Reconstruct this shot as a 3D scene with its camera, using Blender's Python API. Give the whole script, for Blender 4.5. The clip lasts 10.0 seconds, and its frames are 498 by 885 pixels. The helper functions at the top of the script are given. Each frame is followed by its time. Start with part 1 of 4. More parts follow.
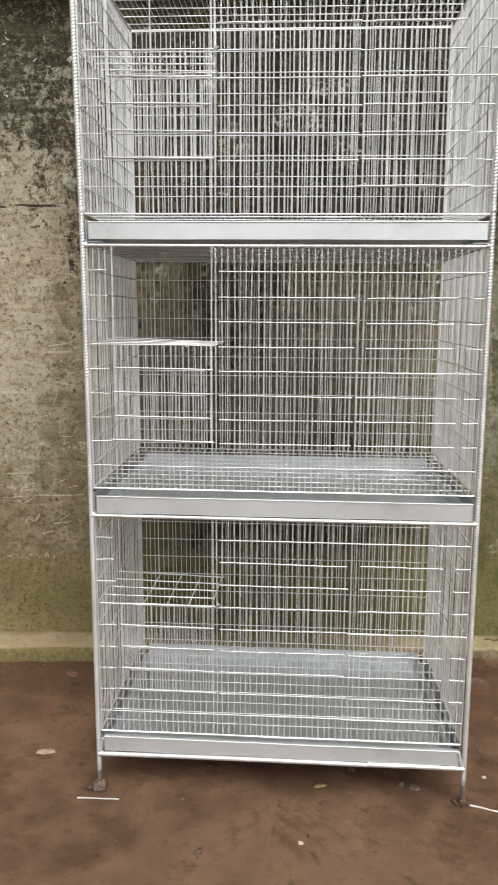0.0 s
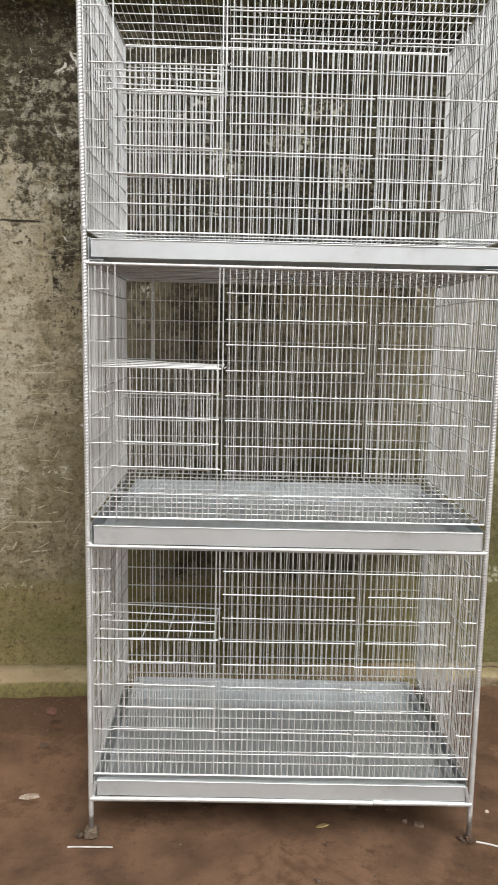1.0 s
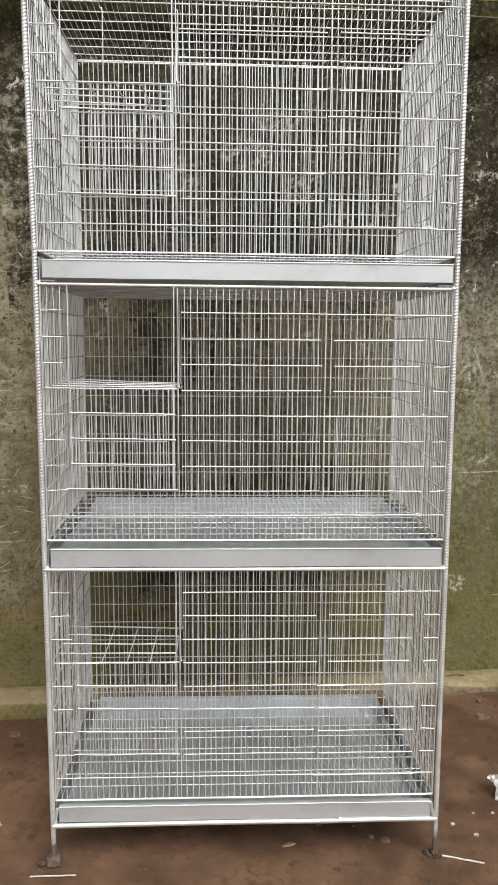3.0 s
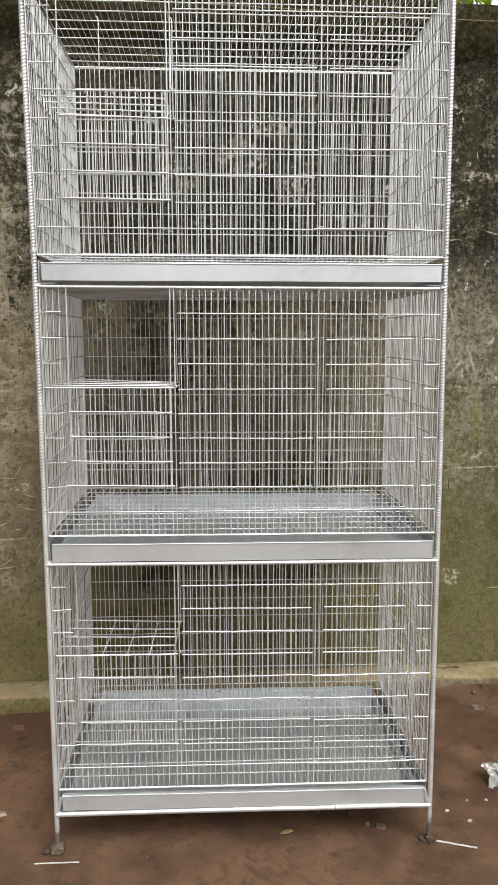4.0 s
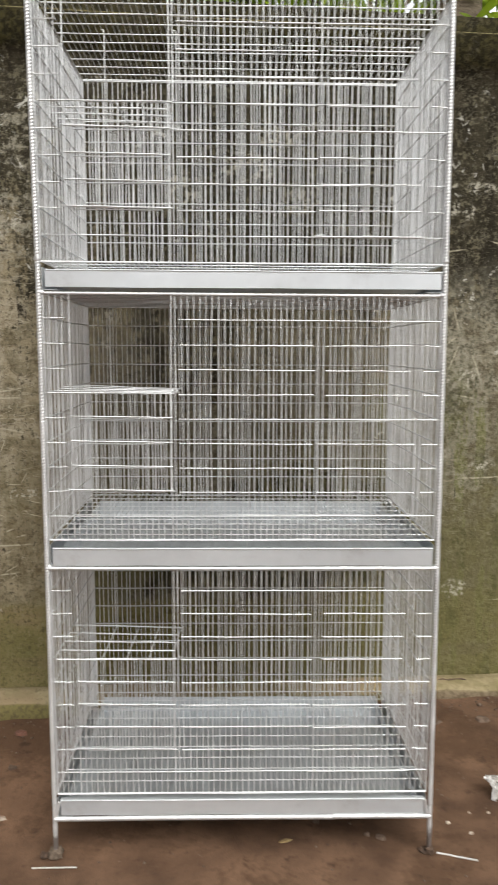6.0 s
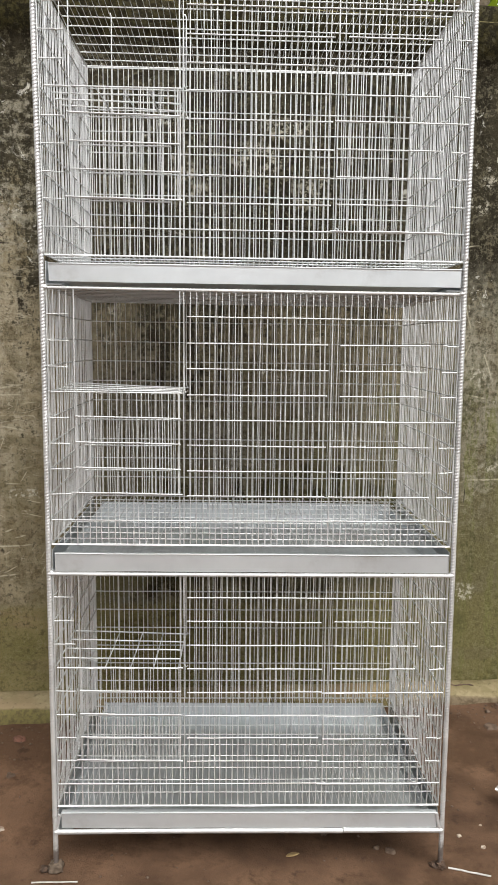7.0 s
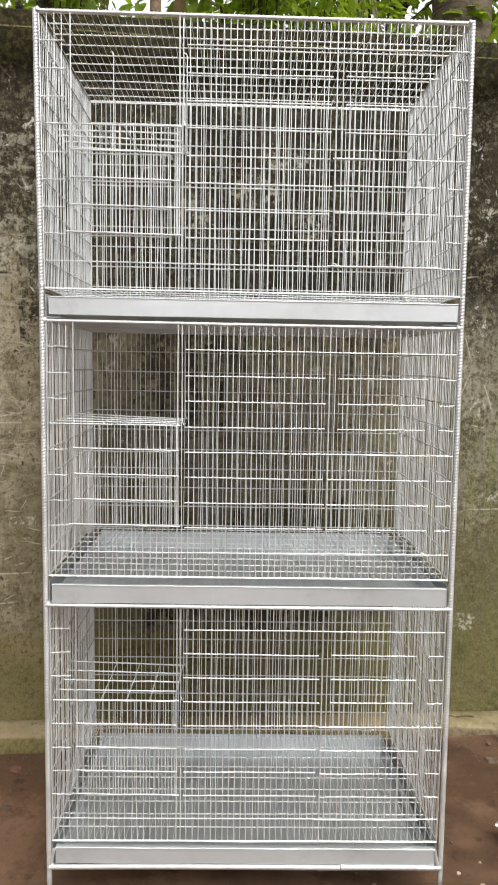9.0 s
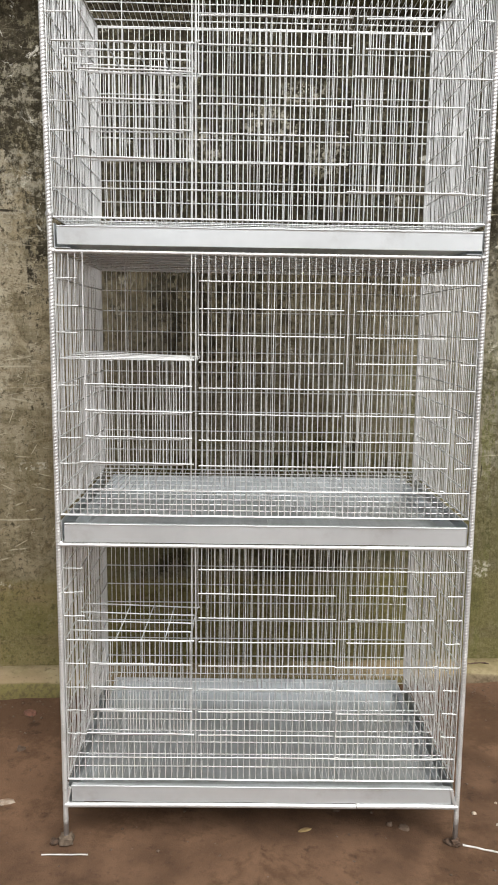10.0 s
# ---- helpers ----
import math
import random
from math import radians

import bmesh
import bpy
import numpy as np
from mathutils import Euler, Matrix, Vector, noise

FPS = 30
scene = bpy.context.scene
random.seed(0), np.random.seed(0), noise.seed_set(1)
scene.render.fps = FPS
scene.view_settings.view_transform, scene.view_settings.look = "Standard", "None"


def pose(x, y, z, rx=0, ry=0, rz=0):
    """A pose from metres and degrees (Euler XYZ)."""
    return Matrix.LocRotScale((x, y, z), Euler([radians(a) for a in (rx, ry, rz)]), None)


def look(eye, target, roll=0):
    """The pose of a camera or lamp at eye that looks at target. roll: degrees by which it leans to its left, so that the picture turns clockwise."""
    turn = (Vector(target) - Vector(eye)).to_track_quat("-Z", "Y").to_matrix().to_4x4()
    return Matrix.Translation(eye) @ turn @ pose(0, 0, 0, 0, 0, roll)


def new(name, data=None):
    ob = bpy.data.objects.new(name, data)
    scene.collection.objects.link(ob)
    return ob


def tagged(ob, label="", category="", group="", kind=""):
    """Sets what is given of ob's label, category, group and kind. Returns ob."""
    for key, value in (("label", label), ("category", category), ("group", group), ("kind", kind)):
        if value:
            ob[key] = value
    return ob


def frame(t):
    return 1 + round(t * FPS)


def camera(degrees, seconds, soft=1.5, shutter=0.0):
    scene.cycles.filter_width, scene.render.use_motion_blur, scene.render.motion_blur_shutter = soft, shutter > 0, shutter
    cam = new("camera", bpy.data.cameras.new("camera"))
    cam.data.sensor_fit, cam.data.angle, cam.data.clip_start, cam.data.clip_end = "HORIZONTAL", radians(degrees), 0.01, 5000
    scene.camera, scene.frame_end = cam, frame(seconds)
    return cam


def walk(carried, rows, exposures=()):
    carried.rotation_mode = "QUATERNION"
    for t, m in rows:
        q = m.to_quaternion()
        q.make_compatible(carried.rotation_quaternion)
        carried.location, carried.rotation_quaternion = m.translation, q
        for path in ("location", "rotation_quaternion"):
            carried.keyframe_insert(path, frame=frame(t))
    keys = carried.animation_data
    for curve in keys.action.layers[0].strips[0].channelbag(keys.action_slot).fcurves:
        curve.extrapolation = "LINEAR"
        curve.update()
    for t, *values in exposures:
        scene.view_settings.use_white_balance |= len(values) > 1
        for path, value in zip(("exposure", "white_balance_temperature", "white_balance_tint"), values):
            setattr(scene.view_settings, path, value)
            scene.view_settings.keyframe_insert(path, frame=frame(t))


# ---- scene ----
cam = camera(36.29, 10.0, soft=1.6, shutter=0.6)
PATH = [
    (0, (0.0279, -1.7456, 1.2101), (-0.0901, 0.2216, 0.8694), 0.22),
    (0.5, (-0.0935, -1.7130, 1.2168), (-0.1352, 0.2603, 0.8937), 0.83),
    (1, (-0.1122, -1.6866, 1.2148), (-0.0892, 0.2924, 0.9270), 1.08),
    (1.2, (-0.1099, -1.6795, 1.2317), (-0.0684, 0.2981, 0.9362), 1.12),
    (1.5, (-0.1063, -1.6688, 1.2569), (-0.0372, 0.3140, 1.0045), 1.18),
    (1.7, (-0.1039, -1.6681, 1.2730), (-0.0264, 0.3199, 1.0680), 1.10),
    (2, (-0.1002, -1.6670, 1.2971), (-0.0106, 0.3183, 1.0715), 0.98),
    (2.3, (-0.0904, -1.6648, 1.2676), (0.0002, 0.3197, 1.0363), 0.80),
    (2.5, (-0.0839, -1.6633, 1.2480), (0.0071, 0.3155, 0.9722), 0.68),
    (4, (-0.0668, -1.7182, 1.2494), (0.0245, 0.2601, 0.9696), -0.12),
    (4.2, (-0.0614, -1.7279, 1.2424), (0.0256, 0.2491, 0.9524), -0.11),
    (4.5, (-0.0532, -1.7424, 1.2320), (0.0275, 0.2374, 0.9601), -0.11),
    (5, (0.0245, -1.8118, 1.2349), (0.0976, 0.1710, 0.9839), -0.04),
    (5.5, (0.0472, -1.8215, 1.2259), (0.1122, 0.1619, 0.9775), 0.02),
    (6, (-0.0298, -1.7310, 1.2313), (0.0194, 0.2536, 0.9886), 0.11),
    (6.2, (-0.0617, -1.7091, 1.2440), (-0.0145, 0.2750, 0.9963), 0.21),
    (7.5, (-0.0605, -1.6564, 1.2349), (0.0049, 0.3257, 0.9756), 0.74),
    (8, (-0.0638, -1.6591, 1.2163), (-0.0115, 0.3242, 0.9642), 0.76),
    (8.5, (-0.0581, -1.6636, 1.2104), (0.0012, 0.3211, 0.9707), 0.84),
    (8.7, (-0.0533, -1.6649, 1.2336), (0.0015, 0.3204, 0.9972), 0.84),
    (8.9, (-0.0485, -1.6661, 1.2569), (0.0018, 0.3218, 1.0436), 0.84),
    (9, (-0.0461, -1.6667, 1.2685), (0.0019, 0.3221, 1.0634), 0.84),
    (9.2, (-0.0477, -1.6627, 1.2596), (-0.0054, 0.3283, 1.0754), 0.84),
    (9.4, (-0.0493, -1.6587, 1.2507), (-0.0128, 0.3300, 1.0417), 0.84),
    (9.5, (-0.0502, -1.6567, 1.2462), (-0.0166, 0.3266, 0.9901), 0.84),
    (9.7, (-0.0547, -1.6452, 1.2298), (-0.0232, 0.3306, 0.9213), 0.76),
    (10, (-0.0615, -1.6280, 1.2053), (-0.0331, 0.3488, 0.9029), 0.65),
]
EXPOSURES = [(0, 0.37), (1, 0.30), (2, 0.22), (2.5, 0.28), (4.5, 0.26), (5.5, 0.31), (6, 0.31), (7.5, 0.28), (8.5, 0.19), (9, 0.40), (9.5, 0.20), (10, 0.37)]
walk(cam, [(t, look(eye, target, roll)) for t, eye, target, roll in PATH], EXPOSURES)

# ---- world, sun, exposure ----
world = bpy.data.worlds.new("overcast_sky")
scene.world = world
world.use_nodes = True
wt = world.node_tree
sky = wt.nodes.new("ShaderNodeTexSky")
sky.sky_type = "NISHITA"
sky.sun_disc = False
sky.sun_elevation, sky.sun_rotation = radians(51), radians(165)
sky.air_density, sky.dust_density, sky.ozone_density = 1.0, 3.0, 1.0
wt.nodes["Background"].inputs["Strength"].default_value = 0.13
pale = wt.nodes.new("ShaderNodeHueSaturation")
pale.inputs["Saturation"].default_value = 0.10
wt.links.new(sky.outputs[0], pale.inputs["Color"])
wt.links.new(pale.outputs[0], wt.nodes["Background"].inputs["Color"])

sun = bpy.data.lights.new("sun", "SUN")
sun.energy, sun.angle, sun.color = 2.3, radians(50), (1.0, 0.985, 0.905)
sun_ob = new("sun", sun)
sun_ob.matrix_world = look((1.25, -2.65, 3.6), (0, 0, 0))


# ---- materials ----
def material(name, rough=0.6, metal=0.0, dull=0.4):
    m = bpy.data.materials.new(name)
    m.use_nodes = True
    b = m.node_tree.nodes["Principled BSDF"]
    b.inputs["Roughness"].default_value = rough
    b.inputs["Metallic"].default_value = metal
    b.inputs["Specular IOR Level"].default_value = dull
    return m, m.node_tree, b


class Net:
    """Small helper for node trees: noise, ramps, mixes and arithmetic in object space."""

    def __init__(self, nt):
        self.nt = nt
        self.co = nt.nodes.new("ShaderNodeTexCoord").outputs["Object"]

    def scaled(self, sx, sy, sz):
        n = self.nt.nodes.new("ShaderNodeMapping")
        n.inputs["Scale"].default_value = (sx, sy, sz)
        self.nt.links.new(self.co, n.inputs["Vector"])
        return n.outputs[0]

    def noise(self, scale, detail=6.0, rough=0.6, co=None, warp=0.0):
        n = self.nt.nodes.new("ShaderNodeTexNoise")
        n.inputs["Scale"].default_value = scale
        n.inputs["Detail"].default_value = detail
        n.inputs["Roughness"].default_value = rough
        n.inputs["Distortion"].default_value = warp
        self.nt.links.new(co or self.co, n.inputs["Vector"])
        return n.outputs["Fac"]

    def ramp(self, fac, a, b, lo=0.0, hi=1.0):
        n = self.nt.nodes.new("ShaderNodeMapRange")
        n.interpolation_type = "SMOOTHSTEP"
        for key, v in (("From Min", a), ("From Max", b), ("To Min", lo), ("To Max", hi)):
            n.inputs[key].default_value = v
        self.nt.links.new(fac, n.inputs["Value"])
        return n.outputs[0]

    def math(self, op, a, b):
        n = self.nt.nodes.new("ShaderNodeMath")
        n.operation = op
        for i, v in enumerate((a, b)):
            if isinstance(v, (int, float)):
                n.inputs[i].default_value = v
            else:
                self.nt.links.new(v, n.inputs[i])
        return n.outputs[0]

    def mix(self, fac, a, b):
        n = self.nt.nodes.new("ShaderNodeMix")
        n.data_type = "RGBA"
        for i, v in ((0, fac), (6, a), (7, b)):
            if isinstance(v, (int, float)):
                n.inputs[i].default_value = v
            elif isinstance(v, tuple):
                n.inputs[i].default_value = (*v, 1)
            else:
                self.nt.links.new(v, n.inputs[i])
        return n.outputs[2]

    def height(self):
        n = self.nt.nodes.new("ShaderNodeSeparateXYZ")
        self.nt.links.new(self.co, n.inputs[0])
        return n.outputs

    def random(self):
        return self.nt.nodes.new("ShaderNodeObjectInfo").outputs["Random"]

    def island(self):
        return self.nt.nodes.new("ShaderNodeNewGeometry").outputs["Random Per Island"]

    def bump(self, fac, strength, distance, b):
        n = self.nt.nodes.new("ShaderNodeBump")
        n.inputs["Strength"].default_value = strength
        n.inputs["Distance"].default_value = distance
        self.nt.links.new(fac, n.inputs["Height"])
        self.nt.links.new(n.outputs[0], b.inputs["Normal"])

    def to(self, out, socket):
        self.nt.links.new(out, socket)


# scratches as start and end (across, up), flaked spots as centre and half sizes
SCRATCHES_A = [(-0.953, 0.589, -0.86, 0.595), (-0.86, 0.595, -0.663, 0.599), (-0.82, 1.078, -0.684, 1.075), (-0.77, 0.981, -0.679, 0.963), (-0.832, 0.46, -0.778, 0.474), (-0.845, 0.504, -0.825, 0.537), (-0.759, 0.641, -0.733, 0.652), (-0.728, 0.622, -0.695, 0.63), (-0.949, 0.671, -0.838, 0.677), (-0.793, 1.091, -0.683, 1.11), (-0.789, 0.497, -0.723, 0.505)]
SCRATCHES_B = [(0.84, 1.596, 0.912, 1.578), (0.912, 1.578, 0.984, 1.579), (0.687, 1.24, 0.743, 1.28), (0.71, 1.157, 0.748, 1.255), (0.724, 1.373, 0.746, 1.295), (0.79, 1.226, 0.83, 1.127), (0.743, 1.078, 0.81, 1.065), (0.741, 0.788, 0.963, 0.79), (0.638, 1.552, 0.76, 1.566), (0.883, 0.348, 1.057, 0.35)]
FLAKES_A = [(-0.825, 0.766, 0.046, 0.011), (-0.695, 0.765, 0.052, 0.015), (-0.9, 0.737, 0.046, 0.015), (-0.877, 0.631, 0.046, 0.041), (-0.881, 1.524, 0.011, 0.015), (-0.89, 1.137, 0.056, 0.022), (-0.899, 0.953, 0.083, 0.015), (-0.85, 0.384, 0.092, 0.009), (-0.408, 1.334, 0.022, 0.022), (-0.428, 1.254, 0.016, 0.02), (-0.698, 1.629, 0.022, 0.028), (0.032, 1.806, 0.08, 0.05), (0.202, 1.726, 0.06, 0.06), (-0.178, 1.737, 0.06, 0.05), (0.122, 1.905, 0.08, 0.03)]
FLAKES_B = [(0.986, 1.685, 0.015, 0.019), (0.823, 1.766, 0.074, 0.019), (0.703, 1.772, 0.026, 0.011), (0.718, 1.698, 0.019, 0.026), (0.772, 1.684, 0.022, 0.022), (0.756, 0.393, 0.044, 0.033), (0.929, 1.116, 0.056, 0.033), (0.783, 1.137, 0.041, 0.037), (0.696, 1.137, 0.028, 0.022), (0.845, 0.833, 0.046, 0.015), (0.666, 2.012, 0.019, 0.022), (0.937, 1.976, 0.011, 0.015)]


def make_wall():
    m, nt, b = material("stained_concrete", 0.85, dull=0.06)
    n = Net(nt)
    x, y, z = n.height()
    z = n.math("ADD", z, 0.03)
    big = n.noise(1.7, 5, 0.55, warp=0.4)
    mid = n.noise(5.5, 11, 0.70)
    blot = n.noise(17, 10, 0.68, warp=0.5)
    fine = n.noise(58, 9, 0.74)
    grain = n.noise(190, 4, 0.6)
    streak = n.noise(9.0, 8, 0.68, n.scaled(2.2, 1, 0.26))
    smear = n.noise(9.0, 9, 0.7, n.scaled(0.42, 1, 2.6), warp=0.3)
    def less(a, b):
        return n.math("SUBTRACT", a, b)

    def both(a, b):
        return n.math("MULTIPLY", a, b)

    def plus(a, b):
        return n.math("ADD", a, b)

    # bare cement, brownish and mottled, greyer in broad patches
    xw = plus(x, both(less(big, 0.5), 0.45))
    v = plus(z, both(less(mid, 0.5), 0.45))
    left = n.ramp(xw, -0.40, -0.68)
    far_left = n.ramp(xw, -0.66, -0.92)
    col = n.mix(n.ramp(blot, 0.40, 0.58), (0.082, 0.067, 0.041), (0.168, 0.143, 0.094))
    col = n.mix(n.ramp(plus(both(big, 0.5), both(mid, 0.5)), 0.48, 0.58, 0.0, 0.6), col, (0.178, 0.162, 0.125))
    warm = n.mix(n.ramp(blot, 0.40, 0.58), (0.136, 0.110, 0.066), (0.280, 0.236, 0.155))
    warm = n.mix(n.ramp(smear, 0.50, 0.62, 0.0, 0.6), warm, (0.125, 0.098, 0.056))
    col = n.mix(left, col, warm)
    # pale washed skin torn into rags, widest towards one end of the wall
    rag = plus(plus(both(smear, 0.42), both(streak, 0.20)), plus(both(blot, 0.18), both(fine, 0.20)))
    window = both(n.ramp(v, 0.58, 0.72), n.ramp(v, 2.02, 1.86))
    give = plus(both(far_left, 0.092), both(left, 0.044))
    give = plus(both(give, window), both(both(n.ramp(xw, 0.50, 0.64), both(n.ramp(v, 0.92, 1.04), n.ramp(v, 1.34, 1.20))), 0.030))
    skin = n.mix(n.ramp(plus(both(fine, 0.5), both(smear, 0.5)), 0.44, 0.58), (0.45, 0.405, 0.310), (0.28, 0.235, 0.160))
    col = n.mix(n.ramp(plus(rag, give), 0.525, 0.620, 0.0, 0.88), col, skin)
    # small dark pits and stains
    col = n.mix(n.ramp(plus(both(fine, 0.6), both(blot, 0.4)), 0.555, 0.60, 0.0, 0.6), col, (0.055, 0.046, 0.028))
    # black mould, closed along the top, breaking into runs and blotches lower down, with cage shade painted in
    up = plus(n.ramp(v, 1.05, 1.70, 0.0, 0.115), n.ramp(v, 1.70, 1.98, 0.0, 0.15))
    up = plus(up, both(n.ramp(xw, 0.40, 0.60, 0.0, 0.045), n.ramp(v, 1.28, 1.52)))
    up = less(up, both(far_left, n.ramp(v, 1.95, 1.62, 0.0, 0.065)))
    # darker beside the rack from mid height up
    up = plus(up, both(both(left, n.ramp(xw, -0.84, -0.70)), n.ramp(v, 1.05, 1.35, 0.0, 0.040)))
    # the terms behind each cage also paint its shade onto the wall
    up = plus(up, both(both(n.ramp(xw, -0.52, -0.34), n.ramp(xw, 0.66, 0.46)), n.ramp(v, 1.30, 1.55, 0.0, 0.045)))
    up = plus(up, both(both(n.ramp(xw, -0.42, -0.26), n.ramp(xw, 0.10, -0.08)), both(n.ramp(v, 1.02, 1.15, 0.0, 0.075), n.ramp(v, 1.50, 1.36))))
    up = less(up, both(far_left, n.ramp(v, 1.70, 1.45, 0.0, 0.06)))
    up = plus(up, both(both(n.ramp(xw, -0.46, -0.18, 0.0, 0.16), n.ramp(xw, 0.72, 0.5)), both(n.ramp(v, 0.40, 0.54), n.ramp(v, 0.90, 0.74))))
    mould_shade = plus(plus(both(streak, 0.36), both(blot, 0.34)), plus(both(fine, 0.30), up))
    black = n.mix(n.ramp(plus(both(streak, 0.5), both(fine, 0.5)), 0.44, 0.56), (0.036, 0.031, 0.020), (0.011, 0.009, 0.007))
    black = n.mix(n.ramp(both(blot, mid), 0.27, 0.34, 0.0, 0.55), black, (0.072, 0.062, 0.040))
    col = n.mix(n.ramp(mould_shade, 0.555, 0.625, 0.0, 0.93), col, black)
    # grey lichen spread over the mould
    lichen = n.ramp(plus(plus(both(n.noise(32, 9, 0.76, warp=0.2), 0.65), both(smear, 0.35)), both(left, 0.040)), 0.535, 0.585, 0.0, 0.85)
    lichen = both(lichen, both(n.ramp(v, 1.40, 1.62), n.ramp(v, 2.10, 1.96)))
    col = n.mix(both(lichen, plus(both(left, 0.66), 0.20)), col, n.mix(n.ramp(fine, 0.42, 0.6), (0.33, 0.305, 0.245), (0.16, 0.145, 0.105)))
    # moss and damp at the foot
    low = n.ramp(n.math("ADD", z, n.math("MULTIPLY", mid, 0.06)), 0.435, 0.475, 1.0, 0.0)
    green = n.mix(n.ramp(mid, 0.38, 0.62), (0.142, 0.124, 0.043), n.mix(n.ramp(x, -0.5, 0.4), (0.225, 0.180, 0.085), (0.150, 0.128, 0.060)))
    green = n.mix(n.ramp(smear, 0.50, 0.62, 0.0, 0.6), green, n.mix(n.ramp(x, -0.5, 0.4), (0.20, 0.148, 0.085), (0.118, 0.094, 0.062)))
    green = n.mix(n.ramp(fine, 0.54, 0.64, 0.0, 0.5), green, (0.062, 0.054, 0.022))
    col = n.mix(n.math("MULTIPLY", low, 0.9), col, green)
    film = both(both(n.ramp(xw, -1.10, -0.62, 0.35, 1.0), n.ramp(z, 0.38, 0.48)), n.ramp(v, 1.05, 0.80))
    film = both(film, n.ramp(plus(both(mid, 0.5), both(streak, 0.5)), 0.58, 0.42, 0.10, 0.72))
    film = both(film, n.ramp(xw, -0.75, -0.50, 0.55, 1.0))
    toning = n.mix(left, (0.138, 0.124, 0.056), (0.185, 0.142, 0.076))
    col = n.mix(film, col, n.mix(n.ramp(blot, 0.42, 0.58), toning, n.mix(left, (0.072, 0.065, 0.030), (0.088, 0.068, 0.036))))
    wash = both(both(n.ramp(xw, 0.48, 0.64), n.ramp(v, 0.56, 0.88)), n.ramp(v, 1.56, 1.34))
    wash = both(wash, n.ramp(plus(both(streak, 0.5), both(blot, 0.5)), 0.44, 0.55, 0.05, 0.78))
    col = n.mix(wash, col, n.mix(n.ramp(fine, 0.42, 0.60), (0.290, 0.270, 0.210), (0.155, 0.143, 0.100)))
    runs = both(both(n.ramp(xw, 0.40, 0.58), n.ramp(v, 1.30, 1.05)), n.ramp(plus(both(streak, 0.7), both(fine, 0.3)), 0.49, 0.555, 0.0, 0.72))
    col = n.mix(runs, col, n.mix(n.ramp(mid, 0.42, 0.58), (0.042, 0.042, 0.018), (0.150, 0.150, 0.054)))
    speck = plus(both(fine, 0.55), both(n.noise(120, 6, 0.7), 0.45))
    col = n.mix(n.ramp(speck, 0.515, 0.565, 0.0, 0.42), col, (0.034, 0.031, 0.018))
    col = n.mix(n.ramp(plus(speck, both(less(blot, 0.5), 0.35)), 0.478, 0.425, 0.0, 0.32), col, (0.27, 0.245, 0.165))
    alga = n.math("MULTIPLY", n.ramp(big, 0.58, 0.46), n.ramp(z, 1.1, 0.4))
    col = n.mix(n.math("MULTIPLY", alga, 0.4), col, (0.122, 0.112, 0.045))
    # lime flecks where the plaster has flaked
    fleck = n.math("MULTIPLY", n.ramp(n.noise(26, 8, 0.72, warp=0.6), 0.60, 0.64), n.math("MULTIPLY", n.ramp(n.noise(3.6, 4, 0.6), 0.48, 0.58), n.ramp(z, 0.75, 1.0)))
    col = n.mix(n.math("MULTIPLY", fleck, 0.85), col, (0.52, 0.50, 0.44))
    # fine scribbled scratches, thickest in the worn belt half way up
    scrawl = n.math("ABSOLUTE", less(n.noise(11, 2.5, 0.55, n.scaled(0.55, 1, 1.9), warp=0.9), 0.5), 0.0)
    drip = n.math("ABSOLUTE", less(n.noise(13, 2.0, 0.5, n.scaled(2.4, 1, 0.35), warp=0.5), 0.5), 0.0)
    belt = both(n.ramp(v, 0.48, 0.62), n.ramp(v, 1.75, 1.30, 0.25, 1.0))
    hair = both(plus(n.ramp(scrawl, 0.0075, 0.0025), n.ramp(drip, 0.0060, 0.0015, 0.0, 0.6)), both(belt, n.ramp(plus(both(mid, 0.6), both(fine, 0.4)), 0.45, 0.53)))
    col = n.mix(both(hair, plus(both(left, 0.40), 0.35)), col, (0.40, 0.355, 0.265))
    # scratches and flaked spots in the plaster
    def bent(amount, scale):
        w = nt.nodes.new("ShaderNodeTexNoise")
        w.inputs["Scale"].default_value = scale
        w.inputs["Detail"].default_value = 5.0
        n.to(n.co, w.inputs["Vector"])
        a = nt.nodes.new("ShaderNodeVectorMath")
        a.operation = "MULTIPLY_ADD"
        n.to(w.outputs["Color"], a.inputs[0])
        a.inputs[1].default_value = (amount, amount, amount)
        n.to(n.co, a.inputs[2])
        d = nt.nodes.new("ShaderNodeVectorMath")
        d.operation = "MULTIPLY_ADD"
        n.to(a.outputs[0], d.inputs[0])
        d.inputs[1].default_value = (1, 0, 1)
        d.inputs[2].default_value = (-amount / 2, 0, -amount / 2)
        return d.outputs[0]

    def mark(co, cx, cz, rx, rz, turn=0.0):
        m2 = nt.nodes.new("ShaderNodeMapping")
        m2.vector_type = "TEXTURE"
        m2.inputs["Location"].default_value = (cx, 0, cz)
        m2.inputs["Rotation"].default_value = (0, turn, 0)
        m2.inputs["Scale"].default_value = (rx, 1, rz)
        n.to(co, m2.inputs["Vector"])
        d = nt.nodes.new("ShaderNodeVectorMath")
        d.operation = "LENGTH"
        n.to(m2.outputs[0], d.inputs[0])
        return d.outputs["Value"]

    def nearest(co, items):
        out = None
        for it in items:
            d = mark(co, *it)
            out = n.math("MINIMUM", out, d) if out else d
        return out

    slim, ragged = bent(0.012, 14), bent(0.034, 42)
    lines = [((a + c) / 2, (b2 + d) / 2, math.hypot(c - a, d - b2) / 2, 0.0030, math.atan2(b2 - d, c - a)) for a, b2, c, d in SCRATCHES_A + SCRATCHES_B]
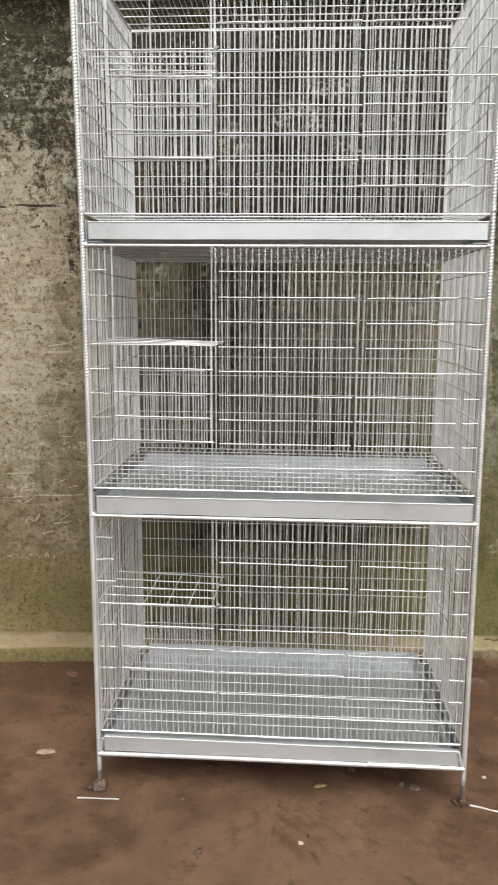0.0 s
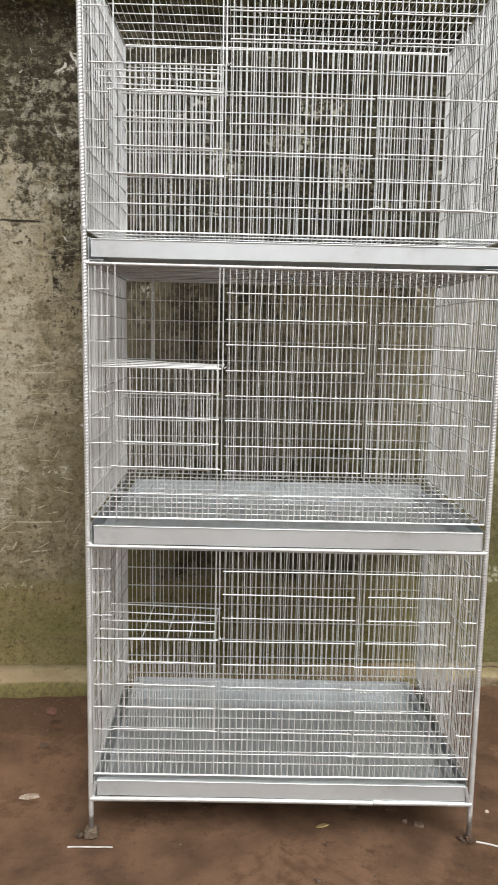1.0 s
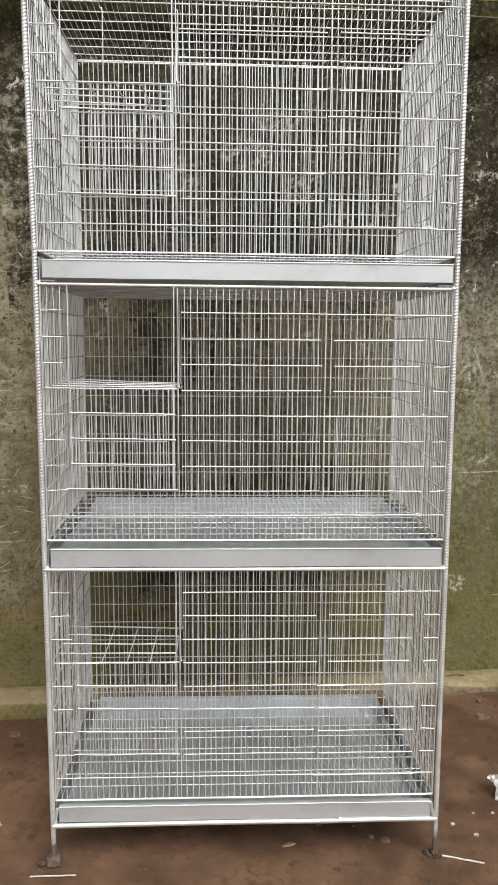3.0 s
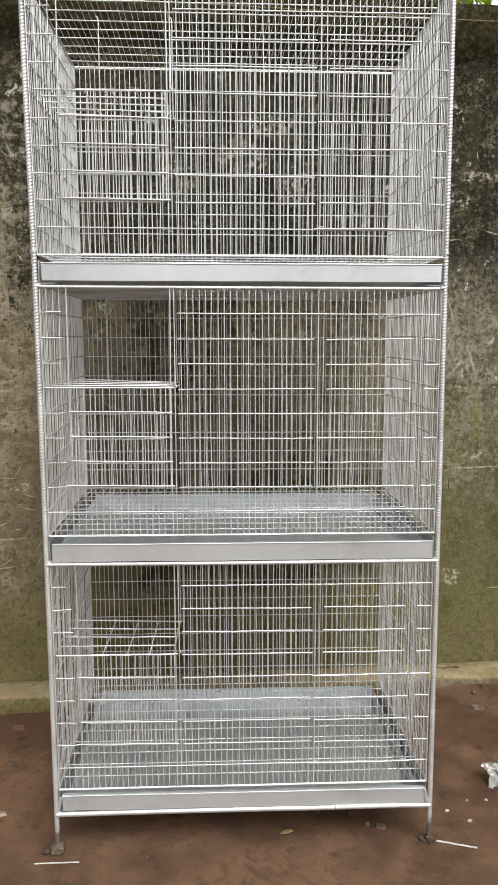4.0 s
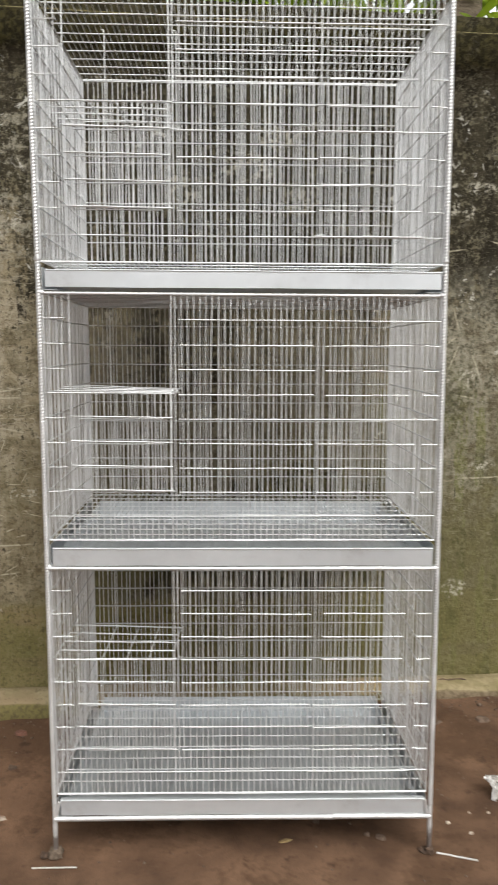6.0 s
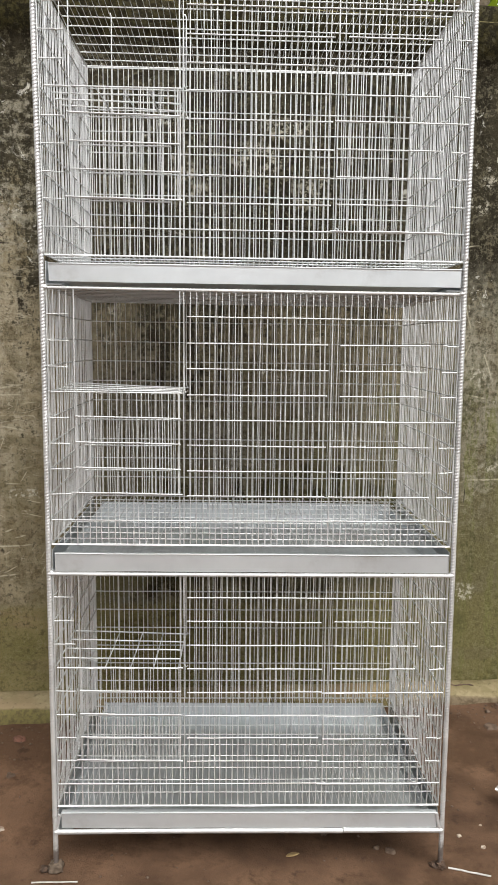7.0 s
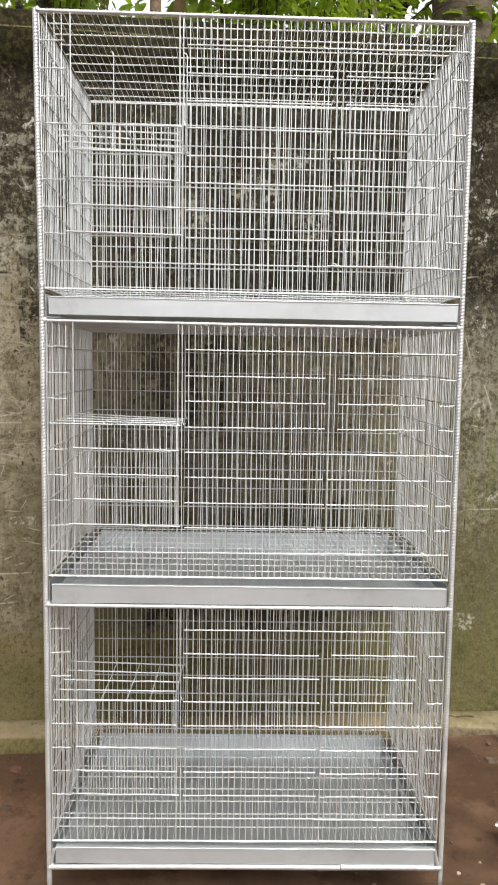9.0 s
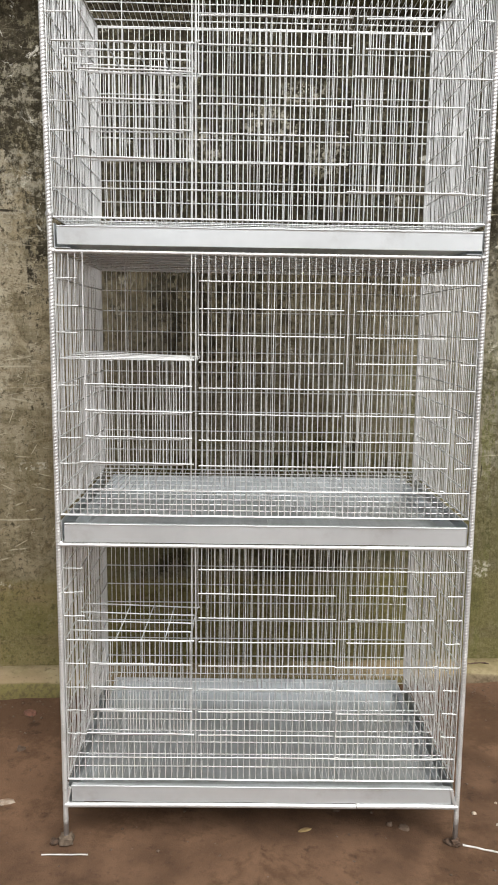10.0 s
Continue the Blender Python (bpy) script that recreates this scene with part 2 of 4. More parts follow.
    line = both(n.ramp(nearest(slim, lines), 1.15, 0.55), n.ramp(fine, 0.60, 0.48, 0.25, 1.0))
    col = n.mix(both(line, 0.8), col, (0.44, 0.40, 0.30))
    spot = both(n.ramp(nearest(ragged, FLAKES_A + FLAKES_B), 1.25, 0.75), n.ramp(n.noise(62, 9, 0.78), 0.49, 0.44))
    col = n.mix(both(spot, 0.75), col, (0.47, 0.44, 0.36))
    # many short nicks low on the worn end, one to a cell, each turned its own way
    cut = nt.nodes.new("ShaderNodeSeparateXYZ")
    n.to(slim, cut.inputs[0])
    flat = nt.nodes.new("ShaderNodeCombineXYZ")
    n.to(cut.outputs[0], flat.inputs[0])
    n.to(cut.outputs[2], flat.inputs[1])
    cell = nt.nodes.new("ShaderNodeTexVoronoi")
    cell.voronoi_dimensions = "2D"
    cell.inputs["Scale"].default_value = 17.0
    n.to(flat.outputs[0], cell.inputs["Vector"])
    tone = nt.nodes.new("ShaderNodeSeparateColor")
    n.to(cell.outputs["Color"], tone.inputs[0])
    turned = nt.nodes.new("ShaderNodeVectorRotate")
    turned.rotation_type = "Z_AXIS"
    n.to(flat.outputs[0], turned.inputs["Vector"])
    n.to(cell.outputs["Position"], turned.inputs["Center"])
    n.to(n.math("MULTIPLY", n.math("SUBTRACT", tone.outputs[0], 0.55), 2.6), turned.inputs["Angle"])
    away = nt.nodes.new("ShaderNodeVectorMath")
    away.operation = "SUBTRACT"
    n.to(turned.outputs[0], away.inputs[0])
    n.to(cell.outputs["Position"], away.inputs[1])
    thin = nt.nodes.new("ShaderNodeVectorMath")
    thin.operation = "MULTIPLY"
    n.to(away.outputs[0], thin.inputs[0])
    thin.inputs[1].default_value = (38, 560, 0)
    far = nt.nodes.new("ShaderNodeVectorMath")
    far.operation = "LENGTH"
    n.to(thin.outputs[0], far.inputs[0])
    nick = both(n.ramp(far.outputs["Value"], 1.2, 0.5), n.ramp(tone.outputs[1], 0.40, 0.55))
    nick = both(nick, both(n.ramp(x, -0.48, -0.62), both(n.ramp(v, 0.46, 0.60), n.ramp(v, 1.25, 1.0))))
    col = n.mix(both(nick, 0.75), col, (0.46, 0.41, 0.30))
    crack = nearest(slim, [(-0.798, 1.536, 0.085, 0.0045, 0.02), (-0.908, 1.531, 0.03, 0.004), (0.752, 0.735, 0.002, 0.03)])
    col = n.mix(n.ramp(crack, 1.1, 0.6, 0.0, 0.9), col, (0.018, 0.015, 0.011))
    cap = n.ramp(z, 2.150, 2.180)
    col = n.mix(n.math("MULTIPLY", cap, n.ramp(mid, 0.36, 0.54, 0.3, 0.9)), col, n.mix(n.ramp(fine, 0.40, 0.56), (0.040, 0.034, 0.012), (0.014, 0.012, 0.006)))
    # pale line paints the light caught along the coping lip
    edge = n.math("MULTIPLY", n.ramp(n.math("ABSOLUTE", n.math("SUBTRACT", z, 2.276), 0.0), 0.0012, 0.0036, 1.0, 0.0), n.ramp(fine, 0.42, 0.52))
    col = n.mix(n.math("MULTIPLY", edge, 0.6), col, (0.26, 0.22, 0.11))
    n.to(col, b.inputs["Base Color"])
    n.to(n.ramp(mould_shade, 0.5, 0.7, 0.72, 0.92), b.inputs["Roughness"])
    n.bump(plus(plus(mid, both(blot, 0.7)), plus(both(fine, 0.6), both(grain, 0.2))), 0.7, 0.012, b)
    return m


def make_kerb():
    m, nt, b = material("mossy_kerb", 0.9, dull=0.12)
    n = Net(nt)
    mid, fine = n.noise(9, 8, 0.65), n.noise(60, 6, 0.7)
    col = n.mix(n.ramp(mid, 0.35, 0.65), (0.195, 0.160, 0.083), (0.335, 0.275, 0.170))
    col = n.mix(n.ramp(n.noise(3, 5, 0.6), 0.45, 0.62, 0.0, 0.7), col, (0.29, 0.215, 0.135))
    col = n.mix(n.ramp(fine, 0.55, 0.72, 0.0, 0.7), col, (0.06, 0.05, 0.028))
    g = nt.nodes.new("ShaderNodeNewGeometry")
    sep = nt.nodes.new("ShaderNodeSeparateXYZ")
    nt.links.new(g.outputs["Normal"], sep.inputs[0])
    face = n.ramp(n.math("ADD", sep.outputs[2], n.math("MULTIPLY", mid, 0.3)), 0.85, 0.60)
    moss = n.mix(n.ramp(fine, 0.42, 0.60), (0.146, 0.130, 0.042), (0.085, 0.075, 0.027))
    mud = n.mix(n.ramp(n.noise(34, 7, 0.7), 0.44, 0.60), (0.070, 0.047, 0.030), (0.150, 0.112, 0.076))
    moss = n.mix(n.ramp(n.math("ADD", n.height()[0], n.math("MULTIPLY", mid, 0.5)), 0.55, 0.95), moss, mud)
    col = n.mix(n.math("MULTIPLY", face, 0.8), col, moss)
    n.to(col, b.inputs["Base Color"])
    n.bump(n.math("ADD", mid, n.math("MULTIPLY", fine, 0.5)), 0.7, 0.01, b)
    return m


def make_soil():
    m, nt, b = material("packed_red_soil", 0.8, dull=0.15)
    n = Net(nt)
    big, mid, fine, grit = n.noise(1.6, 5, 0.55), n.noise(7, 8, 0.62), n.noise(45, 8, 0.7), n.noise(220, 3, 0.6)
    col = n.mix(n.ramp(mid, 0.34, 0.68), (0.071, 0.0405, 0.0250), (0.150, 0.0880, 0.0545))
    col = n.mix(n.ramp(big, 0.42, 0.64, 0.0, 0.65), col, (0.188, 0.1095, 0.0665))
    col = n.mix(n.ramp(fine, 0.52, 0.75, 0.0, 0.55), col, (0.036, 0.020, 0.014))
    col = n.mix(n.ramp(grit, 0.60, 0.75, 0.0, 0.5), col, (0.15, 0.10, 0.072))
    # darker noise patches, spreading towards the wall
    toning = n.math("ADD", n.math("MULTIPLY", n.noise(3.2, 6, 0.65), 0.7), n.math("MULTIPLY", n.noise(24, 8, 0.7), 0.3))
    toning = n.math("ADD", toning, n.ramp(n.height()[1], 0.05, 0.60, 0.0, 0.07))
    col = n.mix(n.ramp(toning, 0.51, 0.62, 0.0, 0.65), col, (0.058, 0.032, 0.018))
    lump = n.ramp(n.noise(13, 6, 0.7), 0.58, 0.70, 0.0, 0.50)
    col = n.mix(lump, col, (0.026, 0.016, 0.012))
    n.to(col, b.inputs["Base Color"])
    n.to(n.ramp(mid, 0.3, 0.7, 0.66, 0.9), b.inputs["Roughness"])
    n.bump(n.math("ADD", n.math("ADD", mid, n.math("MULTIPLY", fine, 0.6)), n.math("MULTIPLY", grit, 0.25)), 0.48, 0.012, b)
    return m


def make_silver(name, base, rough, metal, rust=0.0):
    m, nt, b = material(name, rough, metal)
    n = Net(nt)
    mid = n.noise(9, 5, 0.6)
    col = n.mix(n.ramp(mid, 0.35, 0.7), base, tuple(v * 0.80 for v in base))
    if rust:
        col = n.mix(n.ramp(n.noise(30, 6, 0.7), 0.62, 0.72, 0.0, rust), col, (0.16, 0.11, 0.08))
        foot = n.math("SUBTRACT", n.height()[2], n.math("MULTIPLY", n.noise(35, 5, 0.7), 0.08))
        col = n.mix(n.ramp(foot, 0.035, 0.0, 0.0, 0.8), col, (0.085, 0.050, 0.032))
    n.to(col, b.inputs["Base Color"])
    n.to(n.ramp(mid, 0.3, 0.7, rough + 0.08, rough - 0.06), b.inputs["Roughness"])
    return m


def make_sheet(name, tone, metal=0.62, rough=0.38, streaky=0.0):
    m, nt, b = material(name, 0.42, metal)
    n = Net(nt)
    mid, fine = n.noise(5, 5, 0.6), n.noise(70, 4, 0.6)
    col = n.mix(n.ramp(mid, 0.3, 0.7), (0.84 * tone, 0.875 * tone, 0.905 * tone), (0.74 * tone, 0.775 * tone, 0.805 * tone))
    col = n.mix(n.ramp(n.noise(6, 7, 0.7), 0.54, 0.70, 0.0, 0.45), col, (0.55 * tone, 0.555 * tone, 0.56 * tone))
    if streaky:
        # long streaks put the sheet's sheen into its colour
        sheen = n.noise(60, 3, 0.6, n.scaled(1.0, 0.015, 1.0))
        col = n.mix(n.ramp(sheen, 0.40, 0.62, 0.0, streaky), col, (0.42 * tone, 0.43 * tone, 0.45 * tone))
    n.to(col, b.inputs["Base Color"])
    n.to(n.ramp(fine, 0.3, 0.7, rough - 0.08, rough + 0.08), b.inputs["Roughness"])
    n.bump(mid, 0.12, 0.01, b)
    return m


def make_plain(name, a, c, scale, rough=0.8, metal=0.0, relief=0.4):
    m, nt, b = material(name, rough, metal)
    n = Net(nt)
    f = n.noise(scale, 6, 0.65)
    n.to(n.mix(n.ramp(f, 0.35, 0.65), a, c), b.inputs["Base Color"])
    n.bump(f, relief, 0.2 / scale, b)
    return m


def make_leaf(name, a, c, glow=0.25):
    m, nt, b = material(name, 0.42)
    n = Net(nt)
    col = n.mix(n.island(), a, c)
    col = n.mix(n.ramp(n.noise(25, 4, 0.6), 0.5, 0.75, 0.0, 0.5), col, tuple(v * 0.5 for v in a))
    n.to(col, b.inputs["Base Color"])
    t = nt.nodes.new("ShaderNodeBsdfTranslucent")
    n.to(n.mix(0.5, col, (c[0] * 1.7, c[1] * 1.7, c[2])), t.inputs["Color"])
    s = nt.nodes.new("ShaderNodeMixShader")
    s.inputs[0].default_value = glow
    nt.links.new(b.outputs[0], s.inputs[1])
    nt.links.new(t.outputs[0], s.inputs[2])
    nt.links.new(s.outputs[0], nt.nodes["Material Output"].inputs["Surface"])
    return m


def make_bark(name, a, c):
    m, nt, b = material(name, 0.9)
    n = Net(nt)
    ring = n.noise(9, 6, 0.6, n.scaled(0.6, 0.6, 3.2), warp=0.6)
    fine = n.noise(60, 6, 0.7)
    col = n.mix(n.ramp(ring, 0.35, 0.65), a, c)
    col = n.mix(n.ramp(fine, 0.5, 0.72, 0.0, 0.6), col, tuple(v * 0.4 for v in a))
    n.to(col, b.inputs["Base Color"])
    n.bump(n.math("ADD", ring, n.math("MULTIPLY", fine, 0.5)), 0.8, 0.02, b)
    return m


WALL, KERB, SOIL = make_wall(), make_kerb(), make_soil()
WIRE = make_silver("silver_wire", (0.80, 0.808, 0.816), 0.42, 0.62)
REBAR = make_silver("silver_painted_rebar", (0.72, 0.72, 0.722), 0.42, 0.64, 0.6)
SHEET_BRIGHT = make_sheet("bright_galvanised_sheet", 0.74)
# the second copy is toned down to carry the shade of tray floors and guides
SHEET, SHEET_SHADED = make_sheet("galvanised_sheet", 0.84, 0.62, 0.40), make_sheet("shaded_galvanised_sheet", 0.70, 0.70, 0.36, 0.22)
CEMENT = make_plain("muddy_cement", (0.085, 0.060, 0.042), (0.155, 0.117, 0.085), 90)
MUD = make_plain("dark_mud", (0.040, 0.025, 0.017), (0.105, 0.064, 0.042), 90)
ROD_WHITE = make_plain("white_rod", (0.60, 0.59, 0.56), (0.46, 0.44, 0.40), 60, 0.5)
PAINT = make_plain("pale_droppings", (0.50, 0.43, 0.35), (0.25, 0.18, 0.125), 110)
DRY_LEAF = make_plain("dry_leaf", (0.50, 0.40, 0.20), (0.30, 0.20, 0.09), 60, 0.7)
PAPER = make_plain("dirty_paper", (0.46, 0.40, 0.34), (0.24, 0.17, 0.12), 40, 0.8)
CLAY = make_plain("faded_pink_plastic", (0.20, 0.125, 0.105), (0.125, 0.074, 0.060), 45, 0.6)
BRICK = make_plain("worn_brick", (0.17, 0.075, 0.050), (0.10, 0.050, 0.034), 40, 0.85)
STONE = make_plain("brown_stone", (0.075, 0.048, 0.033), (0.15, 0.105, 0.075), 35, 0.85)
FOIL = make_plain("crumpled_clear_film", (0.80, 0.79, 0.77), (0.42, 0.40, 0.37), 90, 0.16, 0.35, 0.9)
LEAF_A = make_leaf("broad_leaf_green", (0.075, 0.14, 0.012), (0.27, 0.36, 0.032), 0.55)
LEAF_B = make_leaf("shrub_leaf_green", (0.048, 0.092, 0.012), (0.24, 0.33, 0.038), 0.55)
LEAF_D = make_leaf("dry_frond", (0.30, 0.24, 0.14), (0.42, 0.36, 0.24), 0.2)
BARK_A = make_bark("ringed_palm_bark", (0.105, 0.078, 0.054), (0.20, 0.158, 0.115))
BARK_DARK = make_bark("damp_dark_bark", (0.030, 0.024, 0.017), (0.070, 0.056, 0.040))
LEAF_OLD = make_leaf("withered_leaf_brown", (0.050, 0.034, 0.016), (0.17, 0.105, 0.048), 0.3)
BARK_B = make_bark("smooth_brown_bark", (0.22, 0.15, 0.10), (0.33, 0.24, 0.16))


# ---- mesh helpers ----
def link_mesh(name, verts, faces, mat, parent=None, label="", smooth=False):
    me = bpy.data.meshes.new(name)
    me.from_pydata([tuple(v) for v in verts], [], faces)
    me.materials.append(mat)
    if smooth:
        me.polygons.foreach_set("use_smooth", [True] * len(me.polygons))
    me.update()
    ob = new(name, me)
    if parent:
        ob.parent = parent
    if label:
        tagged(ob, label)
    return ob


def part(name, bm, mat, parent=None, label="", smooth=False):
    me = bpy.data.meshes.new(name)
    bm.to_mesh(me)
    bm.free()
    me.materials.append(mat)
    if smooth:
        me.polygons.foreach_set("use_smooth", [True] * len(me.polygons))
    ob = new(name, me)
    if parent:
        ob.parent = parent
    if label:
        tagged(ob, label)
    return ob


class Wires:
    """Collects round wires into one mesh."""

    def __init__(self, sides=6):
        self.v, self.f, self.sides = [], [], sides

    def run(self, points, r):
        pts = [Vector(p) for p in points]
        s, base = self.sides, len(self.v)
        for i, p in enumerate(pts):
            d = (pts[min(i + 1, len(pts) - 1)] - pts[max(i - 1, 0)]).normalized()
            a = d.orthogonal().normalized() if abs(d.z) > 0.9 else d.cross(Vector((0, 0, 1))).normalized()
            c = d.cross(a)
            for k in range(s):
                w = 2 * math.pi * k / s
                self.v.append(p + r * (math.cos(w) * a + math.sin(w) * c))
        for i in range(len(pts) - 1):
            for k in range(s):
                j = (k + 1) % s
                o = base + i * s
                self.f.append((o + k, o + j, o + s + j, o + s + k))
        last = base + (len(pts) - 1) * s
        cap = len(self.v)
        self.v += [Vector(self.v[base + k]) for k in range(s)] + [Vector(self.v[last + k]) for k in range(s)]
        self.f.append(tuple(cap + k for k in reversed(range(s))))
        self.f.append(tuple(cap + s + k for k in range(s)))

    def line(self, a, b, r, wob=0.0, steps=1):
        a, b = Vector(a), Vector(b)
        pts = []
        for i in range(steps + 1):
            p = a.lerp(b, i / steps)
            if 0 < i < steps:
                p = p + Vector([random.uniform(-wob, wob) for _ in range(3)])
            pts.append(p)
        self.run(pts, r)

    def done(self, name, mat, parent, label=""):
        return link_mesh(name, self.v, self.f, mat, parent, label, True)


def rebar(name, a, b, r, parent, label="", pitch=0.0071, depth=0.19):
    """A deformed steel bar with slanting ribs and two long ridges."""
    a, b = Vector(a), Vector(b)
    d = b - a
    length = d.length
    d.normalize()
    u = d.orthogonal().normalized()
    w = d.cross(u)
    sides, rings = 12, int(length / pitch * 5) + 2
    bow, salt = random.uniform(-0.0012, 0.0012), random.uniform(0, 40)
    verts, faces = [], []
    for i in range(rings):
        s = length * i / (rings - 1)
        mid = a + d * s + u * bow * math.sin(math.pi * s / length)
        for k in range(sides):
            ang = 2 * math.pi * k / sides
            slant = ang / math.pi if ang < math.pi else 2 - ang / math.pi
            ph = (s / pitch + 0.95 * slant) % 1.0
            rib = max(0.0, math.cos(2 * math.pi * ph)) ** 0.7
            ridge = 0.10 if k in (0, sides // 2) else 0.0
            rr = r * (1.10 - depth + depth * rib * (1.0 + 0.5 * noise.noise(Vector((salt, s * 70, ang)))) + ridge * depth / 0.19)
            verts.append(mid + rr * (math.cos(ang) * u + math.sin(ang) * w))
    for i in range(rings - 1):
        for k in range(sides):
            j = (k + 1) % sides
            faces.append((i * sides + k, i * sides + j, (i + 1) * sides + j, (i + 1) * sides + k))
    cap = len(verts)
    verts += [verts[k].copy() for k in range(sides)] + [verts[(rings - 1) * sides + k].copy() for k in range(sides)]
    faces.append(tuple(cap + k for k in reversed(range(sides))))
    faces.append(tuple(cap + sides + k for k in range(sides)))
    return link_mesh(name, verts, faces, REBAR, parent, label, True)


def lump(name, centre, size, mat, parent=None, label="", seed=1, rough=0.25, level=3, boxy=1.0):
    bm = bmesh.new()
    bmesh.ops.create_icosphere(bm, subdivisions=level, radius=1.0)
    for v in bm.verts:
        p = v.co.normalized()
        k = 1 + rough * noise.noise(p * 1.7 + Vector((seed * 3.1, seed, 0))) + 0.4 * rough * noise.noise(p * 4.3 + Vector((0, seed * 2.3, 0)))
        p = Vector([math.copysign(abs(c) ** boxy, c) for c in p])
        v.co = Vector((p.x * size[0] * k, p.y * size[1] * k, max(p.z, -0.55) * size[2] * k)) + Vector(centre)
    return part(name, bm, mat, parent, label, True)


# ---- the ground, the wall and its kerb ----
def wall_y(x, z=1.0):
    return 0.78 + 0.10 * x


def ground_z(x, y):
    foot = wall_y(max(-3.0, min(3.0, x))) - 0.10
    rise = max(0.0, min(1.0, (y - 0.15) / (foot - 0.15)))
    z = rise * (0.040 - 0.009 * max(-1.0, min(1.0, x)))
    near = 1.0 if abs(x) < 3 and -3 < y < 2 else 0.0
    z += near * (0.004 * noise.noise(Vector((x * 3.1, y * 3.1, 0))) + 0.0022 * noise.noise(Vector((x * 14, y * 14, 2))))
    if y > 0.35:
        z += near * rise * 0.010 * noise.noise(Vector((x * 9, y * 12, 5)))
    return z


def span(lo, hi, near_lo, near_hi, step):
    pts = list(np.arange(near_lo, near_hi + step / 2, step))
    d = step
    while pts[-1] < hi:
        d *= 1.5
        pts.append(min(hi, pts[-1] + d))
    d = step
    while pts[0] > lo:
        d *= 1.5
        pts.insert(0, max(lo, pts[0] - d))
    return pts


xs, ys = span(-300, 300, -1.5, 1.5, 0.022), span(-300, 300, -0.8, 1.0, 0.022)
verts = [(x, y, ground_z(x, y)) for y in ys for x in xs]
nx = len(xs)
faces = [(j * nx + i, j * nx + i + 1, (j + 1) * nx + i + 1, (j + 1) * nx + i) for j in range(len(ys) - 1) for i in range(nx - 1)]
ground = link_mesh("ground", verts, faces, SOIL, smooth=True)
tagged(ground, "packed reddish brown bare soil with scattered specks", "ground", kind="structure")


def build_wall():
    bm = bmesh.new()
    cols = [-6 + 0.05 * i for i in range(241)]
    # profile from the foot up: set-back of the face and height, then the stepped coping
    prof = [(0.0, -0.1)] + [(0.0, 0.05 + 0.05 * i) for i in range(41)]
    prof += [(0.0, 2.085), (-0.006, 2.095), (-0.010, 2.132), (-0.022, 2.140), (-0.024, 2.238), (-0.016, 2.248), (-0.004, 2.252), (-0.004, 2.294), (0.006, 2.304)]
    prof += [(0.10, 2.310), (0.18, 2.306), (0.19, 2.290), (0.19, -0.1)]
    grid = []
    for k, (off, z) in enumerate(prof):
        row = []
        for x in cols:
            ux = 0.004 * noise.noise(Vector((x * 2.2, z * 2.2, 1))) + 0.0015 * noise.noise(Vector((x * 11, z * 11, 4)))
            uz = 0.005 * noise.noise(Vector((x * 3.0, k * 0.7, 9))) if z > 2.1 else 0.0
            row.append(bm.verts.new((x, wall_y(x, z) + off + ux, z + uz)))
        grid.append(row)
    for a, b in zip(grid, grid[1:]):
        for i in range(len(cols) - 1):
            bm.faces.new((a[i], a[i + 1], b[i + 1], b[i]))
    bm.faces.new([r[0] for r in reversed(grid)])
    bm.faces.new([r[-1] for r in grid])
    wall = part("wall_back", bm, WALL, smooth=True)
    tagged(wall, "old concrete wall with black mouldy stains, moss and painted-in cage shade", "wall", kind="structure")
    return wall


def build_kerb():
    bm = bmesh.new()
    cols = [-6 + 0.03 * i for i in range(401)]
    grid = []
    for x in cols:
        top = 0.094 - 0.0235 * max(-2, min(2, x))
        n1 = 0.006 * noise.noise(Vector((x * 5, 0, 0))) + 0.004 * noise.noise(Vector((x * 17, 3, 0)))
        yw = wall_y(x, 0.1)
        ring = [(yw + 0.03, top), (yw - 0.03, top - 0.004 + n1 * 0.4), (yw - 0.080, top - 0.012 + n1 * 0.6), (yw - 0.090 + n1, top - 0.020 + n1), (yw - 0.097 + n1, top - 0.036), (yw - 0.100 - n1, -0.05), (yw + 0.03, -0.05)]
        grid.append([bm.verts.new((x, y, z)) for y, z in ring])
    for a, b in zip(grid, grid[1:]):
        for k in range(len(a)):
            j = (k + 1) % len(a)
            bm.faces.new((a[k], a[j], b[j], b[k]))
    bm.faces.new(list(reversed(grid[0])))
    bm.faces.new(grid[-1])
    kerb = part("kerb", bm, KERB, smooth=True)
    tagged(kerb, "low mossy cement kerb along the wall foot", "kerb", kind="structure")


build_wall()
build_kerb()


# ---- bright overcast distance ----
def build_backdrop():
    """A far, evenly bright overcast sky behind the trees."""
    m = bpy.data.materials.new("overcast_distance")
    m.use_nodes = True
    nt = m.node_tree
    nt.nodes.remove(nt.nodes["Principled BSDF"])
    e = nt.nodes.new("ShaderNodeEmission")
    e.inputs["Color"].default_value = (0.93, 0.97, 1.0, 1)
    e.inputs["Strength"].default_value = 0.95
    nt.links.new(e.outputs[0], nt.nodes["Material Output"].inputs["Surface"])
    v = [(-70, 120, -2), (70, 120, -2), (70, 120, 75), (-70, 120, 75), (-70, 120.5, -2), (70, 120.5, -2), (70, 120.5, 75), (-70, 120.5, 75)]
    f = [(0, 1, 2, 3), (7, 6, 5, 4), (0, 4, 5, 1), (1, 5, 6, 2), (2, 6, 7, 3), (3, 7, 4, 0)]
    ob = link_mesh("backdrop", v, f, m)
    tagged(ob, "bright white overcast sky far behind the trees", "sky", kind="structure")


build_backdrop()


